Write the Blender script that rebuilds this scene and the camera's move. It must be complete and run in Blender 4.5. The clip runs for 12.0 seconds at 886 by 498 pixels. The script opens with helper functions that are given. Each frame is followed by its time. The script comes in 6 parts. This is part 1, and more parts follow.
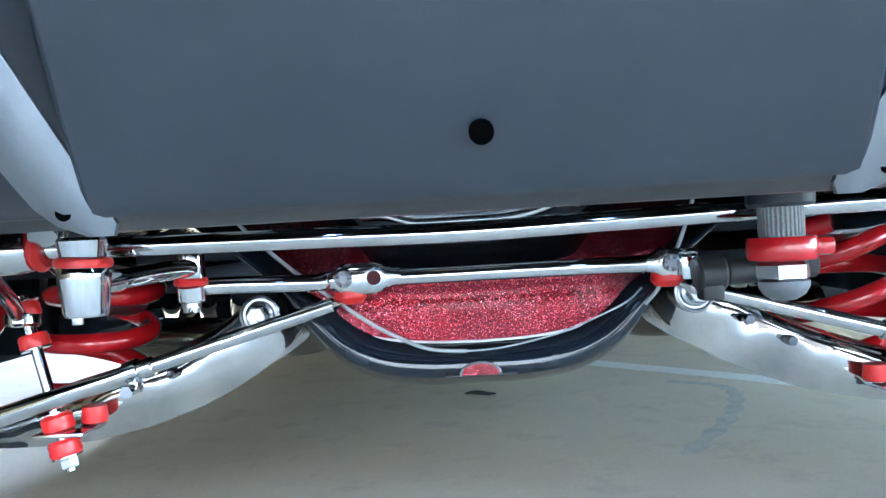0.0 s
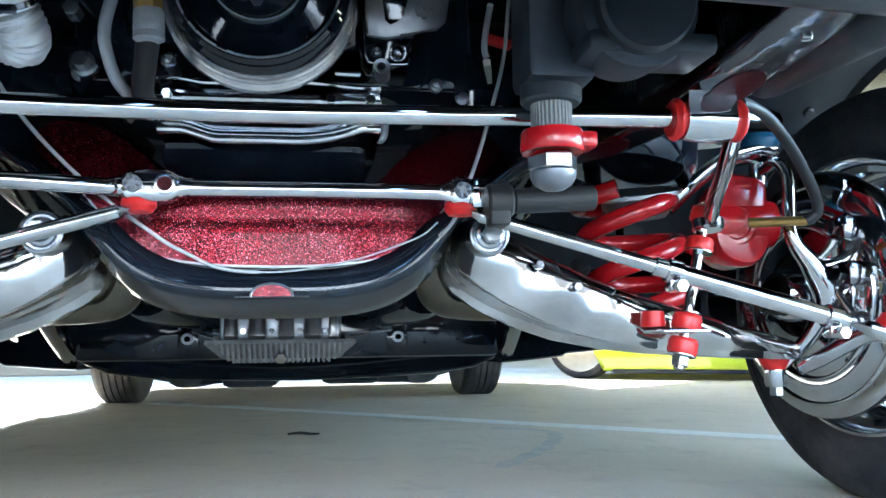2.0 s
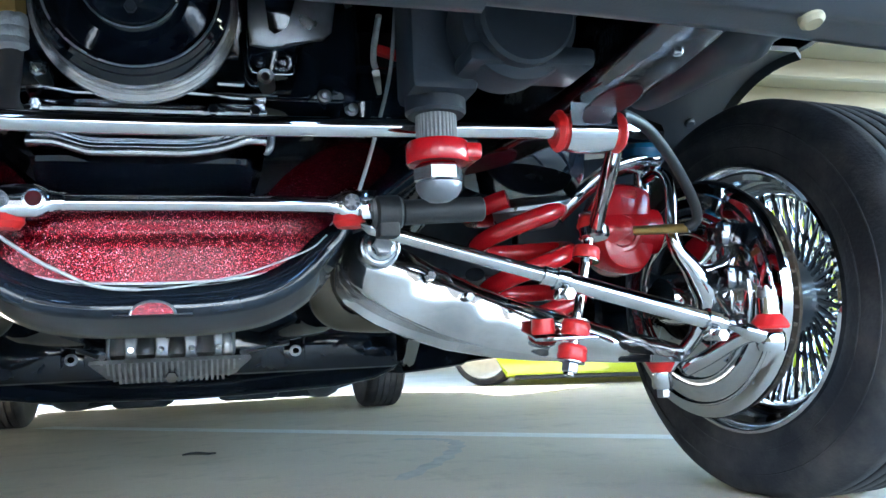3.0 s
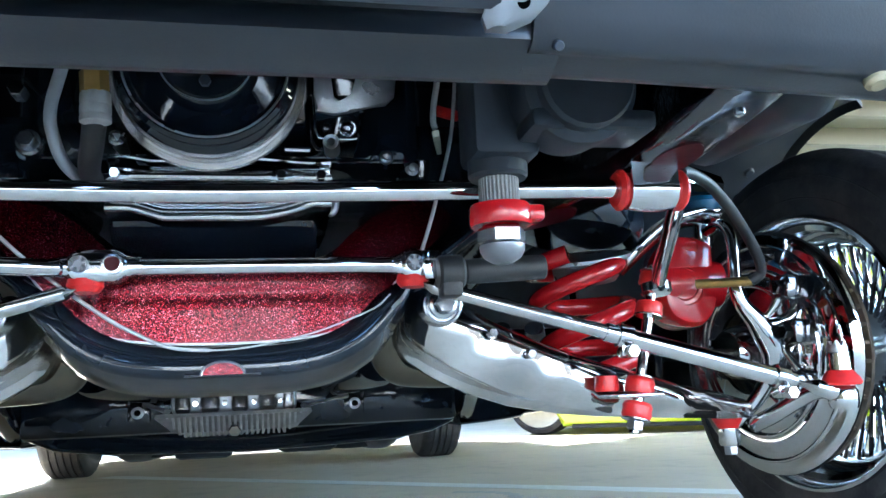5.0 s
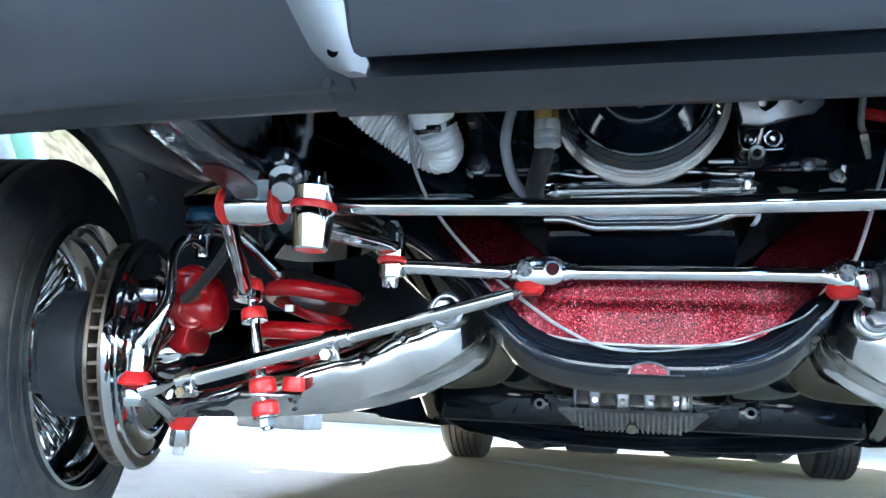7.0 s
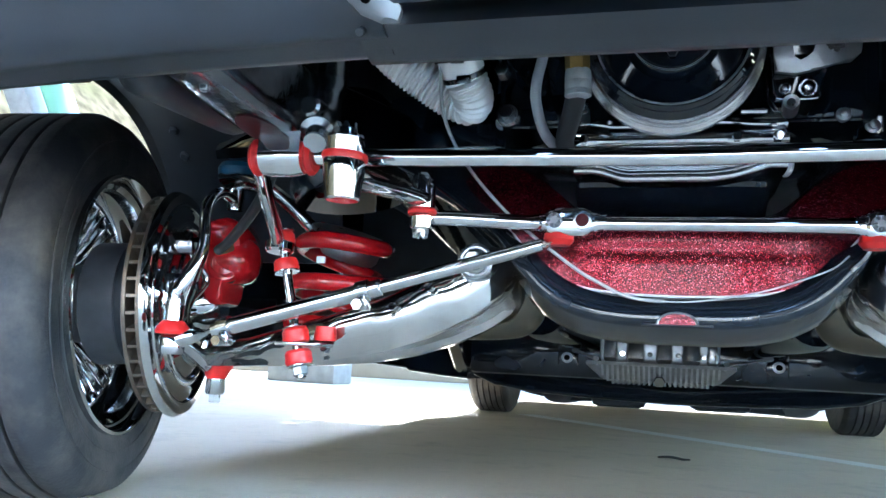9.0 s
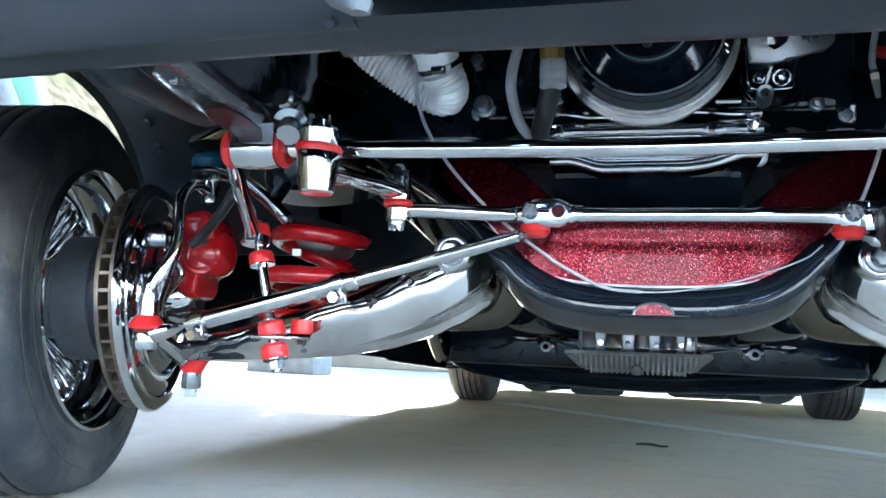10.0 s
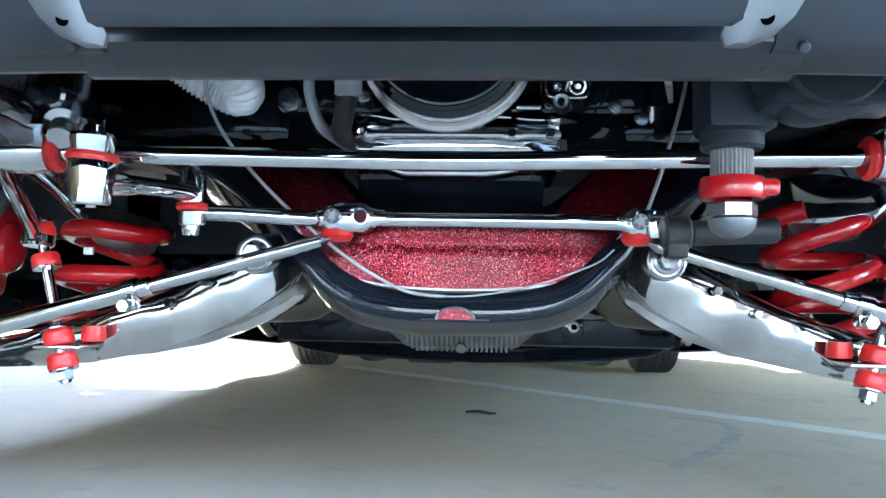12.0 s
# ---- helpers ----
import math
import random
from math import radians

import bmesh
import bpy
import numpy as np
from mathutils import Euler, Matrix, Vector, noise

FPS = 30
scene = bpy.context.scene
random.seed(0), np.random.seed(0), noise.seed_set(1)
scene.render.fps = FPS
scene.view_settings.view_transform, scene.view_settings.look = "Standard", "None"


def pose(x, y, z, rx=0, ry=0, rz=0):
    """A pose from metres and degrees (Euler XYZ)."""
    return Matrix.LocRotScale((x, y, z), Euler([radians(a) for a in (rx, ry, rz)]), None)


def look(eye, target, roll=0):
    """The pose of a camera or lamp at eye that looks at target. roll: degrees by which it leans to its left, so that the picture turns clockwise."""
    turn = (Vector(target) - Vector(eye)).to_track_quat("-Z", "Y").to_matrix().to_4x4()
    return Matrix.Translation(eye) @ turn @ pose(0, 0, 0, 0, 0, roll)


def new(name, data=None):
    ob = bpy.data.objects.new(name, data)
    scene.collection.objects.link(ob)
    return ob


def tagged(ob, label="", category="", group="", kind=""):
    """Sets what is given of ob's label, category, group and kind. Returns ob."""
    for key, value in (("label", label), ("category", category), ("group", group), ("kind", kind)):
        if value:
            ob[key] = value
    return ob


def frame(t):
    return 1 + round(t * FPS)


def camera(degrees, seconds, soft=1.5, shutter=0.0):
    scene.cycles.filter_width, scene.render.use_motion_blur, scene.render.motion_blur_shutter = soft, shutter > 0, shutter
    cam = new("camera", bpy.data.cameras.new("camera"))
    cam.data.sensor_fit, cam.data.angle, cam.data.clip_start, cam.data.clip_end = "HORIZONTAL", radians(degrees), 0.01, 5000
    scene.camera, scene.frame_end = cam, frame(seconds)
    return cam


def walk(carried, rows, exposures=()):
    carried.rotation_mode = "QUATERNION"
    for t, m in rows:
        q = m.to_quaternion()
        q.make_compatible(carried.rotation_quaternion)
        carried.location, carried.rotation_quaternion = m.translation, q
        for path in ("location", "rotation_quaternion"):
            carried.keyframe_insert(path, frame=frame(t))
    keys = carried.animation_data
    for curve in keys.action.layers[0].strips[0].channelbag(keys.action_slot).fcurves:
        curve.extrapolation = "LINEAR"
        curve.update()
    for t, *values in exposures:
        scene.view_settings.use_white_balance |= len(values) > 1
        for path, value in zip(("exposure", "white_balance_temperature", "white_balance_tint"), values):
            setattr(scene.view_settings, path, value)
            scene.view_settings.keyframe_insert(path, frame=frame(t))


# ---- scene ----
cam = camera(57.0, 12.0)
PATH = [
    (0, (-0.014, -0.879, 0.432), (-0.057, 1.12, 0.394), -3.3),
    (0.5, (-0.002, -0.88, 0.341), (0.003, 1.119, 0.425), -2.4),
    (1, (0.014, -0.89, 0.262), (0.035, 1.105, 0.393), -0.5),
    (1.5, (0.03, -0.896, 0.229), (0.159, 1.092, 0.409), 0.3),
    (2, (0.045, -0.882, 0.229), (0.353, 1.08, 0.459), -0.8),
    (2.5, (0.057, -0.881, 0.229), (0.541, 1.047, 0.454), -2.1),
    (2.7, (0.062, -0.88, 0.23), (0.582, 1.038, 0.46), -2.4),
    (4.3, (0.055, -0.882, 0.241), (0.608, 1.01, 0.58), -3.1),
    (4.5, (0.054, -0.881, 0.244), (0.58, 1.017, 0.589), -3.2),
    (5, (0.049, -0.889, 0.245), (0.462, 1.035, 0.607), -2.7),
    (5.5, (0.029, -0.902, 0.245), (0.188, 1.059, 0.607), -1.2),
    (6, (0.012, -0.919, 0.245), (-0.102, 1.045, 0.603), 0.3),
    (6.5, (-0.005, -0.936, 0.244), (-0.323, 1.005, 0.607), 1.6),
    (7, (-0.014, -0.949, 0.241), (-0.474, 0.962, 0.608), 2.6),
    (7.5, (-0.016, -0.952, 0.24), (-0.541, 0.947, 0.586), 3.2),
    (9.3, (-0.015, -0.956, 0.231), (-0.537, 0.959, 0.478), 2.9),
    (9.5, (-0.018, -0.956, 0.235), (-0.521, 0.965, 0.475), 2.7),
    (10, (-0.012, -0.951, 0.236), (-0.488, 0.977, 0.474), 2.3),
    (10.5, (0.005, -0.943, 0.233), (-0.369, 1.005, 0.491), 1.5),
    (11, (0.025, -0.93, 0.215), (-0.214, 1.034, 0.505), 1.0),
    (11.5, (0.034, -0.931, 0.22), (-0.137, 1.046, 0.472), 1.0),
    (12, (0.041, -0.93, 0.301), (-0.081, 1.063, 0.427), 1.1),
]
walk(cam, [(t, look(eye, target, roll)) for t, eye, target, roll in PATH], [(0, 5.45, 5500, 0.6), (12, 5.45, 5500, 0.6)])

# ---- light ----
world = bpy.data.worlds.new("World")
scene.world = world
world.use_nodes = True
wn = world.node_tree
sky = wn.nodes.new("ShaderNodeTexSky")
sky.sky_type = 'NISHITA'
sky.sun_disc = False
sky.sun_elevation = radians(52)
sky.sun_rotation = radians(-33)
sky.dust_density = 0.6
wn.nodes["Background"].inputs[1].default_value = 0.15
wn.links.new(sky.outputs[0], wn.nodes["Background"].inputs[0])
sun_data = bpy.data.lights.new("sun", 'SUN')
sun_data.energy = 0.9
sun_data.angle = radians(0.5)
sun_data.color = (1.0, 0.95, 0.87)
sun = new("sun", sun_data)
SUN_DIR = Vector((-math.sin(radians(33)) * math.cos(radians(52)), math.cos(radians(33)) * math.cos(radians(52)), math.sin(radians(52))))
sun.matrix_world = look(SUN_DIR * 20, (0, 0, 0))


# ---- materials ----
def material(name, color, rough=0.5, metal=0.0, var=0.08, scale=30.0, bump=0.0, bump_scale=200.0, coat=0.0, rough_var=0.0, dirt=None, dirt_scale=4.0, dirt_amount=0.5, spec=0.5, bump_detail=5):
    m = bpy.data.materials.new(name)
    m.use_nodes = True
    nt = m.node_tree
    b = nt.nodes["Principled BSDF"]
    b.inputs["Roughness"].default_value = rough
    b.inputs["Metallic"].default_value = metal
    b.inputs["Coat Weight"].default_value = coat
    b.inputs["Specular IOR Level"].default_value = spec
    b.inputs["Coat Roughness"].default_value = 0.05
    tc = nt.nodes.new("ShaderNodeTexCoord")
    n = nt.nodes.new("ShaderNodeTexNoise")
    n.inputs["Scale"].default_value = scale
    n.inputs["Detail"].default_value = 6
    nt.links.new(tc.outputs["Object"], n.inputs["Vector"])
    ramp = nt.nodes.new("ShaderNodeValToRGB")
    ramp.color_ramp.elements[0].position = 0.3
    ramp.color_ramp.elements[1].position = 0.7
    ramp.color_ramp.elements[0].color = (*[c * (1 - var) for c in color], 1)
    ramp.color_ramp.elements[1].color = (*[min(1, c * (1 + var)) for c in color], 1)
    nt.links.new(n.outputs["Fac"], ramp.inputs["Fac"])
    last = ramp.outputs["Color"]
    if dirt:
        d = nt.nodes.new("ShaderNodeTexNoise")
        d.inputs["Scale"].default_value = dirt_scale
        d.inputs["Detail"].default_value = 8
        d.inputs["Roughness"].default_value = 0.65
        nt.links.new(tc.outputs["Object"], d.inputs["Vector"])
        r2 = nt.nodes.new("ShaderNodeMapRange")
        r2.inputs["From Min"].default_value = 0.45
        r2.inputs["From Max"].default_value = 0.72
        r2.inputs["To Max"].default_value = dirt_amount
        nt.links.new(d.outputs["Fac"], r2.inputs["Value"])
        mix = nt.nodes.new("ShaderNodeMix")
        mix.data_type = 'RGBA'
        nt.links.new(r2.outputs["Result"], mix.inputs["Factor"])
        nt.links.new(last, mix.inputs["A"])
        mix.inputs["B"].default_value = (*dirt, 1)
        last = mix.outputs["Result"]
    nt.links.new(last, b.inputs["Base Color"])
    if rough_var:
        rr = nt.nodes.new("ShaderNodeMapRange")
        rr.inputs["To Min"].default_value = max(0.0, rough - rough_var)
        rr.inputs["To Max"].default_value = min(1.0, rough + rough_var)
        n3 = nt.nodes.new("ShaderNodeTexNoise")
        n3.inputs["Scale"].default_value = scale * 0.4
        n3.inputs["Detail"].default_value = 8
        nt.links.new(tc.outputs["Object"], n3.inputs["Vector"])
        nt.links.new(n3.outputs["Fac"], rr.inputs["Value"])
        nt.links.new(rr.outputs["Result"], b.inputs["Roughness"])
    if bump:
        n2 = nt.nodes.new("ShaderNodeTexNoise")
        n2.inputs["Scale"].default_value = bump_scale
        n2.inputs["Detail"].default_value = bump_detail
        nt.links.new(tc.outputs["Object"], n2.inputs["Vector"])
        bp = nt.nodes.new("ShaderNodeBump")
        bp.inputs["Strength"].default_value = bump
        bp.inputs["Distance"].default_value = 0.01
        nt.links.new(n2.outputs["Fac"], bp.inputs["Height"])
        nt.links.new(bp.outputs["Normal"], b.inputs["Normal"])
    return m


CHROME = material("chrome", (0.58, 0.59, 0.61), 0.05, 1.0, 0.03, 18, 0.05, 14, rough_var=0.035)
DULL_CHROME = material("worn chrome", (0.46, 0.48, 0.51), 0.24, 1.0, 0.06, 40, 0.03, 60, rough_var=0.03)
STAMPED = material("stamped chrome", (0.47, 0.46, 0.45), 0.06, 1.0, 0.30, 11, 1.0, 13, rough_var=0.06, bump_detail=0.8)
STAMPED.node_tree.nodes["Bump"].inputs["Distance"].default_value = 0.013
BLACK = material("gloss black paint", (0.007, 0.010, 0.016), 0.05, 0.0, 0.3, 20, 0.02, 40, rough_var=0.03, coat=0.1, spec=0.42)
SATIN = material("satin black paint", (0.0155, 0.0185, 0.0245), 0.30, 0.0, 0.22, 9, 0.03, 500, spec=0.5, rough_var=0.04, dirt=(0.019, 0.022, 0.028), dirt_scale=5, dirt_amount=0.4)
DARK = material("dark steel", (0.018, 0.023, 0.032), 0.42, 0.0, 0.35, 25, 0.08, 160, rough_var=0.12)
GREYBOX = material("grey cast housing", (0.018, 0.023, 0.031), 0.5, 0.2, 0.2, 30, 0.05, 260, rough_var=0.1)
RED = material("red enamel", (0.38, 0.005, 0.010), 0.24, 0.0, 0.12, 20, 0.04, 60, coat=0.35, rough_var=0.06)
URETHANE = material("red urethane", (0.50, 0.014, 0.014), 0.38, 0.0, 0.10, 60, 0.06, 150, rough_var=0.08)
RUBBER = material("tyre rubber", (0.018, 0.018, 0.021), 0.66, 0.0, 0.3, 14, 0.15, 220, rough_var=0.1, dirt=(0.088, 0.076, 0.068), dirt_scale=9, dirt_amount=0.8, spec=0.35)
HOSE = material("black rubber hose", (0.014, 0.014, 0.015), 0.55, 0.0, 0.2, 60, 0.06, 300)
ALUMIN = material("cast aluminium", (0.72, 0.73, 0.75), 0.45, 0.25, 0.15, 50, 0.10, 400, rough_var=0.1)
IRON = material("rotor iron", (0.17, 0.145, 0.12), 0.45, 0.8, 0.25, 60, 0.1, 200, dirt=(0.18, 0.09, 0.04), dirt_scale=30, dirt_amount=0.5)
STEEL = material("brushed steel", (0.40, 0.41, 0.43), 0.30, 1.0, 0.12, 70, 0.06, 300, rough_var=0.1)
BRASS = material("brass", (0.42, 0.28, 0.10), 0.45, 1.0, 0.15, 60, 0.05, 200)
BLUE = material("blue rubber boot", (0.008, 0.085, 0.16), 0.4, 0.0, 0.2, 40, 0.05, 100)
GREYHOSE = material("grey corrugated hose", (0.74, 0.75, 0.77), 0.30, 0.3, 0.1, 40, 0.05, 200)
GREYLINE = material("grey rubber line", (0.34, 0.355, 0.38), 0.42, 0.1, 0.1, 40)
WIRE = material("pale cable", (0.30, 0.31, 0.32), 0.4, 0.4, 0.1, 60)
PIPECHROME = material("dark polished pipe", (0.15, 0.135, 0.105), 0.12, 1.0, 0.15, 12, 0.08, 20, rough_var=0.06)
DARKCHROME = material("black chrome", (0.15, 0.155, 0.168), 0.10, 1.0, 0.2, 14, 0.12, 26, rough_var=0.08)
MAROON = material("maroon lacquer", (0.04, 0.002, 0.005), 0.35, 0.0, 0.25, 40, 0.04, 80, spec=0.12)
STOPGREY = material("grey concrete", (0.36, 0.35, 0.32), 0.85, 0.0, 0.15, 14, 0.2, 120)
BRONZE = material("dark bronze paint", (0.07, 0.06, 0.05), 0.5, 0.0, 0.1, 6, 0.05, 80)
WHITE_LINE = material("worn white line paint", (0.80, 0.78, 0.73), 0.7, 0.0, 0.05, 40, 0.1, 200, dirt=(0.66, 0.65, 0.62), dirt_scale=25, dirt_amount=0.7)
CREAM = material("cream canopy paint", (0.20, 0.165, 0.10), 0.5, 0.0, 0.06, 6, 0.03, 60, dirt=(0.16, 0.12, 0.07), dirt_scale=3, dirt_amount=0.4)
BRACE = material("satin chrome strap", (0.24, 0.255, 0.28), 0.45, 1.0, 0.08, 30, 0.05, 200, rough_var=0.08)
TAN = material("tan rubber", (0.22, 0.19, 0.12), 0.7, 0.0, 0.2, 60, 0.1, 200)
# pure black for discs that stand for the shade inside holes
HOLE_SHADE = material("hole shade black", (0.001, 0.001, 0.001), 0.95, 0.0, 0.0, 10, spec=0.0)
HUBGREY = material("machined hub steel", (0.17, 0.18, 0.20), 0.36, 0.6, 0.1, 40, 0.04, 200, rough_var=0.08)
# darker than the fin metal: on the pan, groove shade put into the colour
PANCAST = material("grey cast pan", (0.22, 0.225, 0.23), 0.5, 0.4, 0.2, 60, 0.15, 400)
FINCAST = material("cast fin metal", (0.38, 0.385, 0.39), 0.45, 0.4, 0.2, 60, 0.15, 400)
RINGSTEEL = material("machined damper steel", (0.55, 0.53, 0.53), 0.26, 0.9, 0.1, 60, 0.05, 300)
PALE_ALLOY = material("pale alloy wheel", (0.62, 0.58, 0.48), 0.35, 0.3, 0.08, 20)
TEAL = material("mint green paint", (0.27, 0.54, 0.40), 0.3, 0.0, 0.06, 6, coat=0.4)
YELLOW = material("yellow green car paint", (0.52, 0.62, 0.03), 0.22, 0.0, 0.05, 6, coat=0.8)
GLASS_DARK = material("dark tinted window", (0.01, 0.012, 0.014), 0.04, 0.0, 0.1, 4, coat=0.5)
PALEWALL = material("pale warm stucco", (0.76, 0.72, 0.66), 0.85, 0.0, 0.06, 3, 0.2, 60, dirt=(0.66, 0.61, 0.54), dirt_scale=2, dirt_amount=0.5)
GRASS = material("dry grass", (0.095, 0.066, 0.036), 0.95, 0.0, 0.5, 6, 0.4, 40, spec=0.0, dirt=(0.05, 0.046, 0.016), dirt_scale=1.5, dirt_amount=0.8)
STAIN = material("faint tyre mark", (0.47, 0.44, 0.385), 0.85, 0.0, 0.12, 30, 0.1, 200, dirt=(0.59, 0.55, 0.48), dirt_scale=14, dirt_amount=1.0)
LEAFMAT = material("dead leaf", (0.020, 0.017, 0.014), 0.8, 0.0, 0.3, 80, 0.2, 200)
LIGHTWALL = material("light stucco", (0.52, 0.49, 0.45), 0.85, 0.0, 0.08, 3, 0.2, 60)
STUCCO = material("beige stucco", (0.36, 0.29, 0.20), 0.85, 0.0, 0.12, 3, 0.2, 60)


def flake_material():
    """Red metal-flake lacquer: tiny bright chips, each tilted its own way, under clear coat."""
    m = bpy.data.materials.new("red metal flake")
    m.use_nodes = True
    nt = m.node_tree
    b = nt.nodes["Principled BSDF"]
    tc = nt.nodes.new("ShaderNodeTexCoord")
    v = nt.nodes.new("ShaderNodeTexVoronoi")
    v.inputs["Scale"].default_value = 1700
    nt.links.new(tc.outputs["Object"], v.inputs["Vector"])
    sep = nt.nodes.new("ShaderNodeSeparateColor")
    nt.links.new(v.outputs["Color"], sep.inputs["Color"])
    ramp = nt.nodes.new("ShaderNodeValToRGB")
    ramp.color_ramp.elements[0].color = (0.025, 0.0, 0.002, 1)
    ramp.color_ramp.elements[1].color = (1.0, 0.36, 0.46, 1)
    ramp.color_ramp.elements[1].position = 0.995
    mid = ramp.color_ramp.elements.new(0.93)
    mid.color = (0.27, 0.0, 0.013, 1)
    low = ramp.color_ramp.elements.new(0.5)
    low.color = (0.035, 0.0, 0.002, 1)
    nt.links.new(sep.outputs["Red"], ramp.inputs["Fac"])
    nt.links.new(ramp.outputs["Color"], b.inputs["Base Color"])
    sub = nt.nodes.new("ShaderNodeVectorMath")
    sub.operation = 'SUBTRACT'
    sub.inputs[1].default_value = (0.5, 0.5, 0.5)
    nt.links.new(v.outputs["Color"], sub.inputs[0])
    mul = nt.nodes.new("ShaderNodeVectorMath")
    mul.operation = 'SCALE'
    mul.inputs["Scale"].default_value = 0.34
    nt.links.new(sub.outputs[0], mul.inputs[0])
    geo = nt.nodes.new("ShaderNodeNewGeometry")
    add = nt.nodes.new("ShaderNodeVectorMath")
    add.operation = 'ADD'
    nt.links.new(geo.outputs["Normal"], add.inputs[0])
    nt.links.new(mul.outputs[0], add.inputs[1])
    nrm = nt.nodes.new("ShaderNodeVectorMath")
    nrm.operation = 'NORMALIZE'
    nt.links.new(add.outputs[0], nrm.inputs[0])
    nt.links.new(nrm.outputs[0], b.inputs["Normal"])
    b.inputs["Metallic"].default_value = 0.86
    b.inputs["Roughness"].default_value = 0.16
    b.inputs["Coat Weight"].default_value = 0.18
    b.inputs["Coat Roughness"].default_value = 0.12
    return m


FLAKE = flake_material()


def concrete_material():
    m = bpy.data.materials.new("concrete")
    m.use_nodes = True
    nt = m.node_tree
    b = nt.nodes["Principled BSDF"]
    b.inputs["Roughness"].default_value = 0.82
    tc = nt.nodes.new("ShaderNodeTexCoord")
    def noise_of(scale, detail, rough):
        n = nt.nodes.new("ShaderNodeTexNoise")
        n.inputs["Scale"].default_value = scale
        n.inputs["Detail"].default_value = detail
        n.inputs["Roughness"].default_value = rough
        nt.links.new(tc.outputs["Object"], n.inputs["Vector"])
        return n.outputs["Fac"]
    big = noise_of(0.9, 6, 0.6)
    fine = noise_of(160, 4, 0.7)
    ramp = nt.nodes.new("ShaderNodeValToRGB")
    ramp.color_ramp.elements[0].position, ramp.color_ramp.elements[1].position = 0.3, 0.7
    ramp.color_ramp.elements[0].color = (0.60, 0.51, 0.39, 1)
    ramp.color_ramp.elements[1].color = (0.78, 0.668, 0.52, 1)
    nt.links.new(big, ramp.inputs["Fac"])
    mix = nt.nodes.new("ShaderNodeMix")
    mix.data_type, mix.blend_type = 'RGBA', 'MULTIPLY'
    mix.inputs["Factor"].default_value = 0.22
    nt.links.new(ramp.outputs["Color"], mix.inputs["A"])
    nt.links.new(fine, mix.inputs["B"])
    stain = nt.nodes.new("ShaderNodeMapRange")
    stain.inputs["From Min"].default_value = 0.52
    stain.inputs["From Max"].default_value = 0.70
    stain.inputs["To Min"].default_value = 1.0
    stain.inputs["To Max"].default_value = 0.80
    nt.links.new(noise_of(7.0, 9, 0.7), stain.inputs["Value"])
    mix2 = nt.nodes.new("ShaderNodeMix")
    mix2.data_type, mix2.blend_type = 'RGBA', 'MULTIPLY'
    mix2.inputs["Factor"].default_value = 1.0
    nt.links.new(mix.outputs["Result"], mix2.inputs["A"])
    nt.links.new(stain.outputs["Result"], mix2.inputs["B"])
    nt.links.new(mix2.outputs["Result"], b.inputs["Base Color"])
    bp = nt.nodes.new("ShaderNodeBump")
    bp.inputs["Strength"].default_value = 0.25
    bp.inputs["Distance"].default_value = 0.003
    nt.links.new(fine, bp.inputs["Height"])
    nt.links.new(bp.outputs["Normal"], b.inputs["Normal"])
    return m


CONCRETE = concrete_material()


# ---- mesh tools ----
def link_mesh(name, bm, mat, smooth=True, sharp=35):
    bmesh.ops.recalc_face_normals(bm, faces=bm.faces)
    me = bpy.data.meshes.new(name)
    bm.to_mesh(me)
    bm.free()
    for m in (mat if isinstance(mat, (list, tuple)) else [mat]):
        me.materials.append(m)
    if smooth:
        me.shade_smooth()
        me.set_sharp_from_angle(angle=radians(sharp))
    return new(name, me)


def part(name, bm, mat, parent=None, label="", sharp=35):
    ob = link_mesh(name, bm, mat, True, sharp)
    if parent is not None:
        ob.parent = parent
    if label:
        tagged(ob, label)
    return ob


def thing(name, label, category, at=(0, 0, 0), group="", kind=""):
    ob = new(name)
    ob.empty_display_size = 0.02
    ob.location = at
    return tagged(ob, label, category, group, kind)


def frame_of(d):
    d = Vector(d).normalized()
    up = Vector((0, 0, 1)) if abs(d.z) < 0.95 else Vector((0, 1, 0))
    u = d.cross(up).normalized()
    return u, u.cross(d).normalized(), d


def ring_loft(bm, rings, closed=False, cap=True):
    """Skins rings of equal count; rings are lists of points."""
    vs = [[bm.verts.new(p) for p in r] for r in rings]
    n = len(vs[0])
    pairs = list(zip(vs, vs[1:])) + ([(vs[-1], vs[0])] if closed else [])
    for a, b in pairs:
        for i in range(n):
            bm.faces.new((a[i], a[(i + 1) % n], b[(i + 1) % n], b[i]))
    if cap and not closed:
        bm.faces.new(vs[0])
        bm.faces.new(list(reversed(vs[-1])))
    return vs


def tube(bm, pts, r, n=16, flat=1.0, closed=False):
    """A pipe along points; r may be a list. flat squashes it across its second axis."""
    pts = [Vector(p) for p in pts]
    rs = r if isinstance(r, (list, tuple)) else [r] * len(pts)
    rings = []
    u = None
    for i, p in enumerate(pts):
        if closed:
            d = (pts[(i + 1) % len(pts)] - pts[i - 1]).normalized()
        else:
            d = (pts[min(i + 1, len(pts) - 1)] - pts[max(i - 1, 0)]).normalized()
        if u is None:
            u, w, _ = frame_of(d)
        else:
            u = (u - d * u.dot(d)).normalized()
            w = d.cross(u)
        rings.append([p + (u * math.cos(a) + w * math.sin(a) * flat) * rs[i] for a in (2 * math.pi * k / n for k in range(n))])
    ring_loft(bm, rings, closed)
    return bm


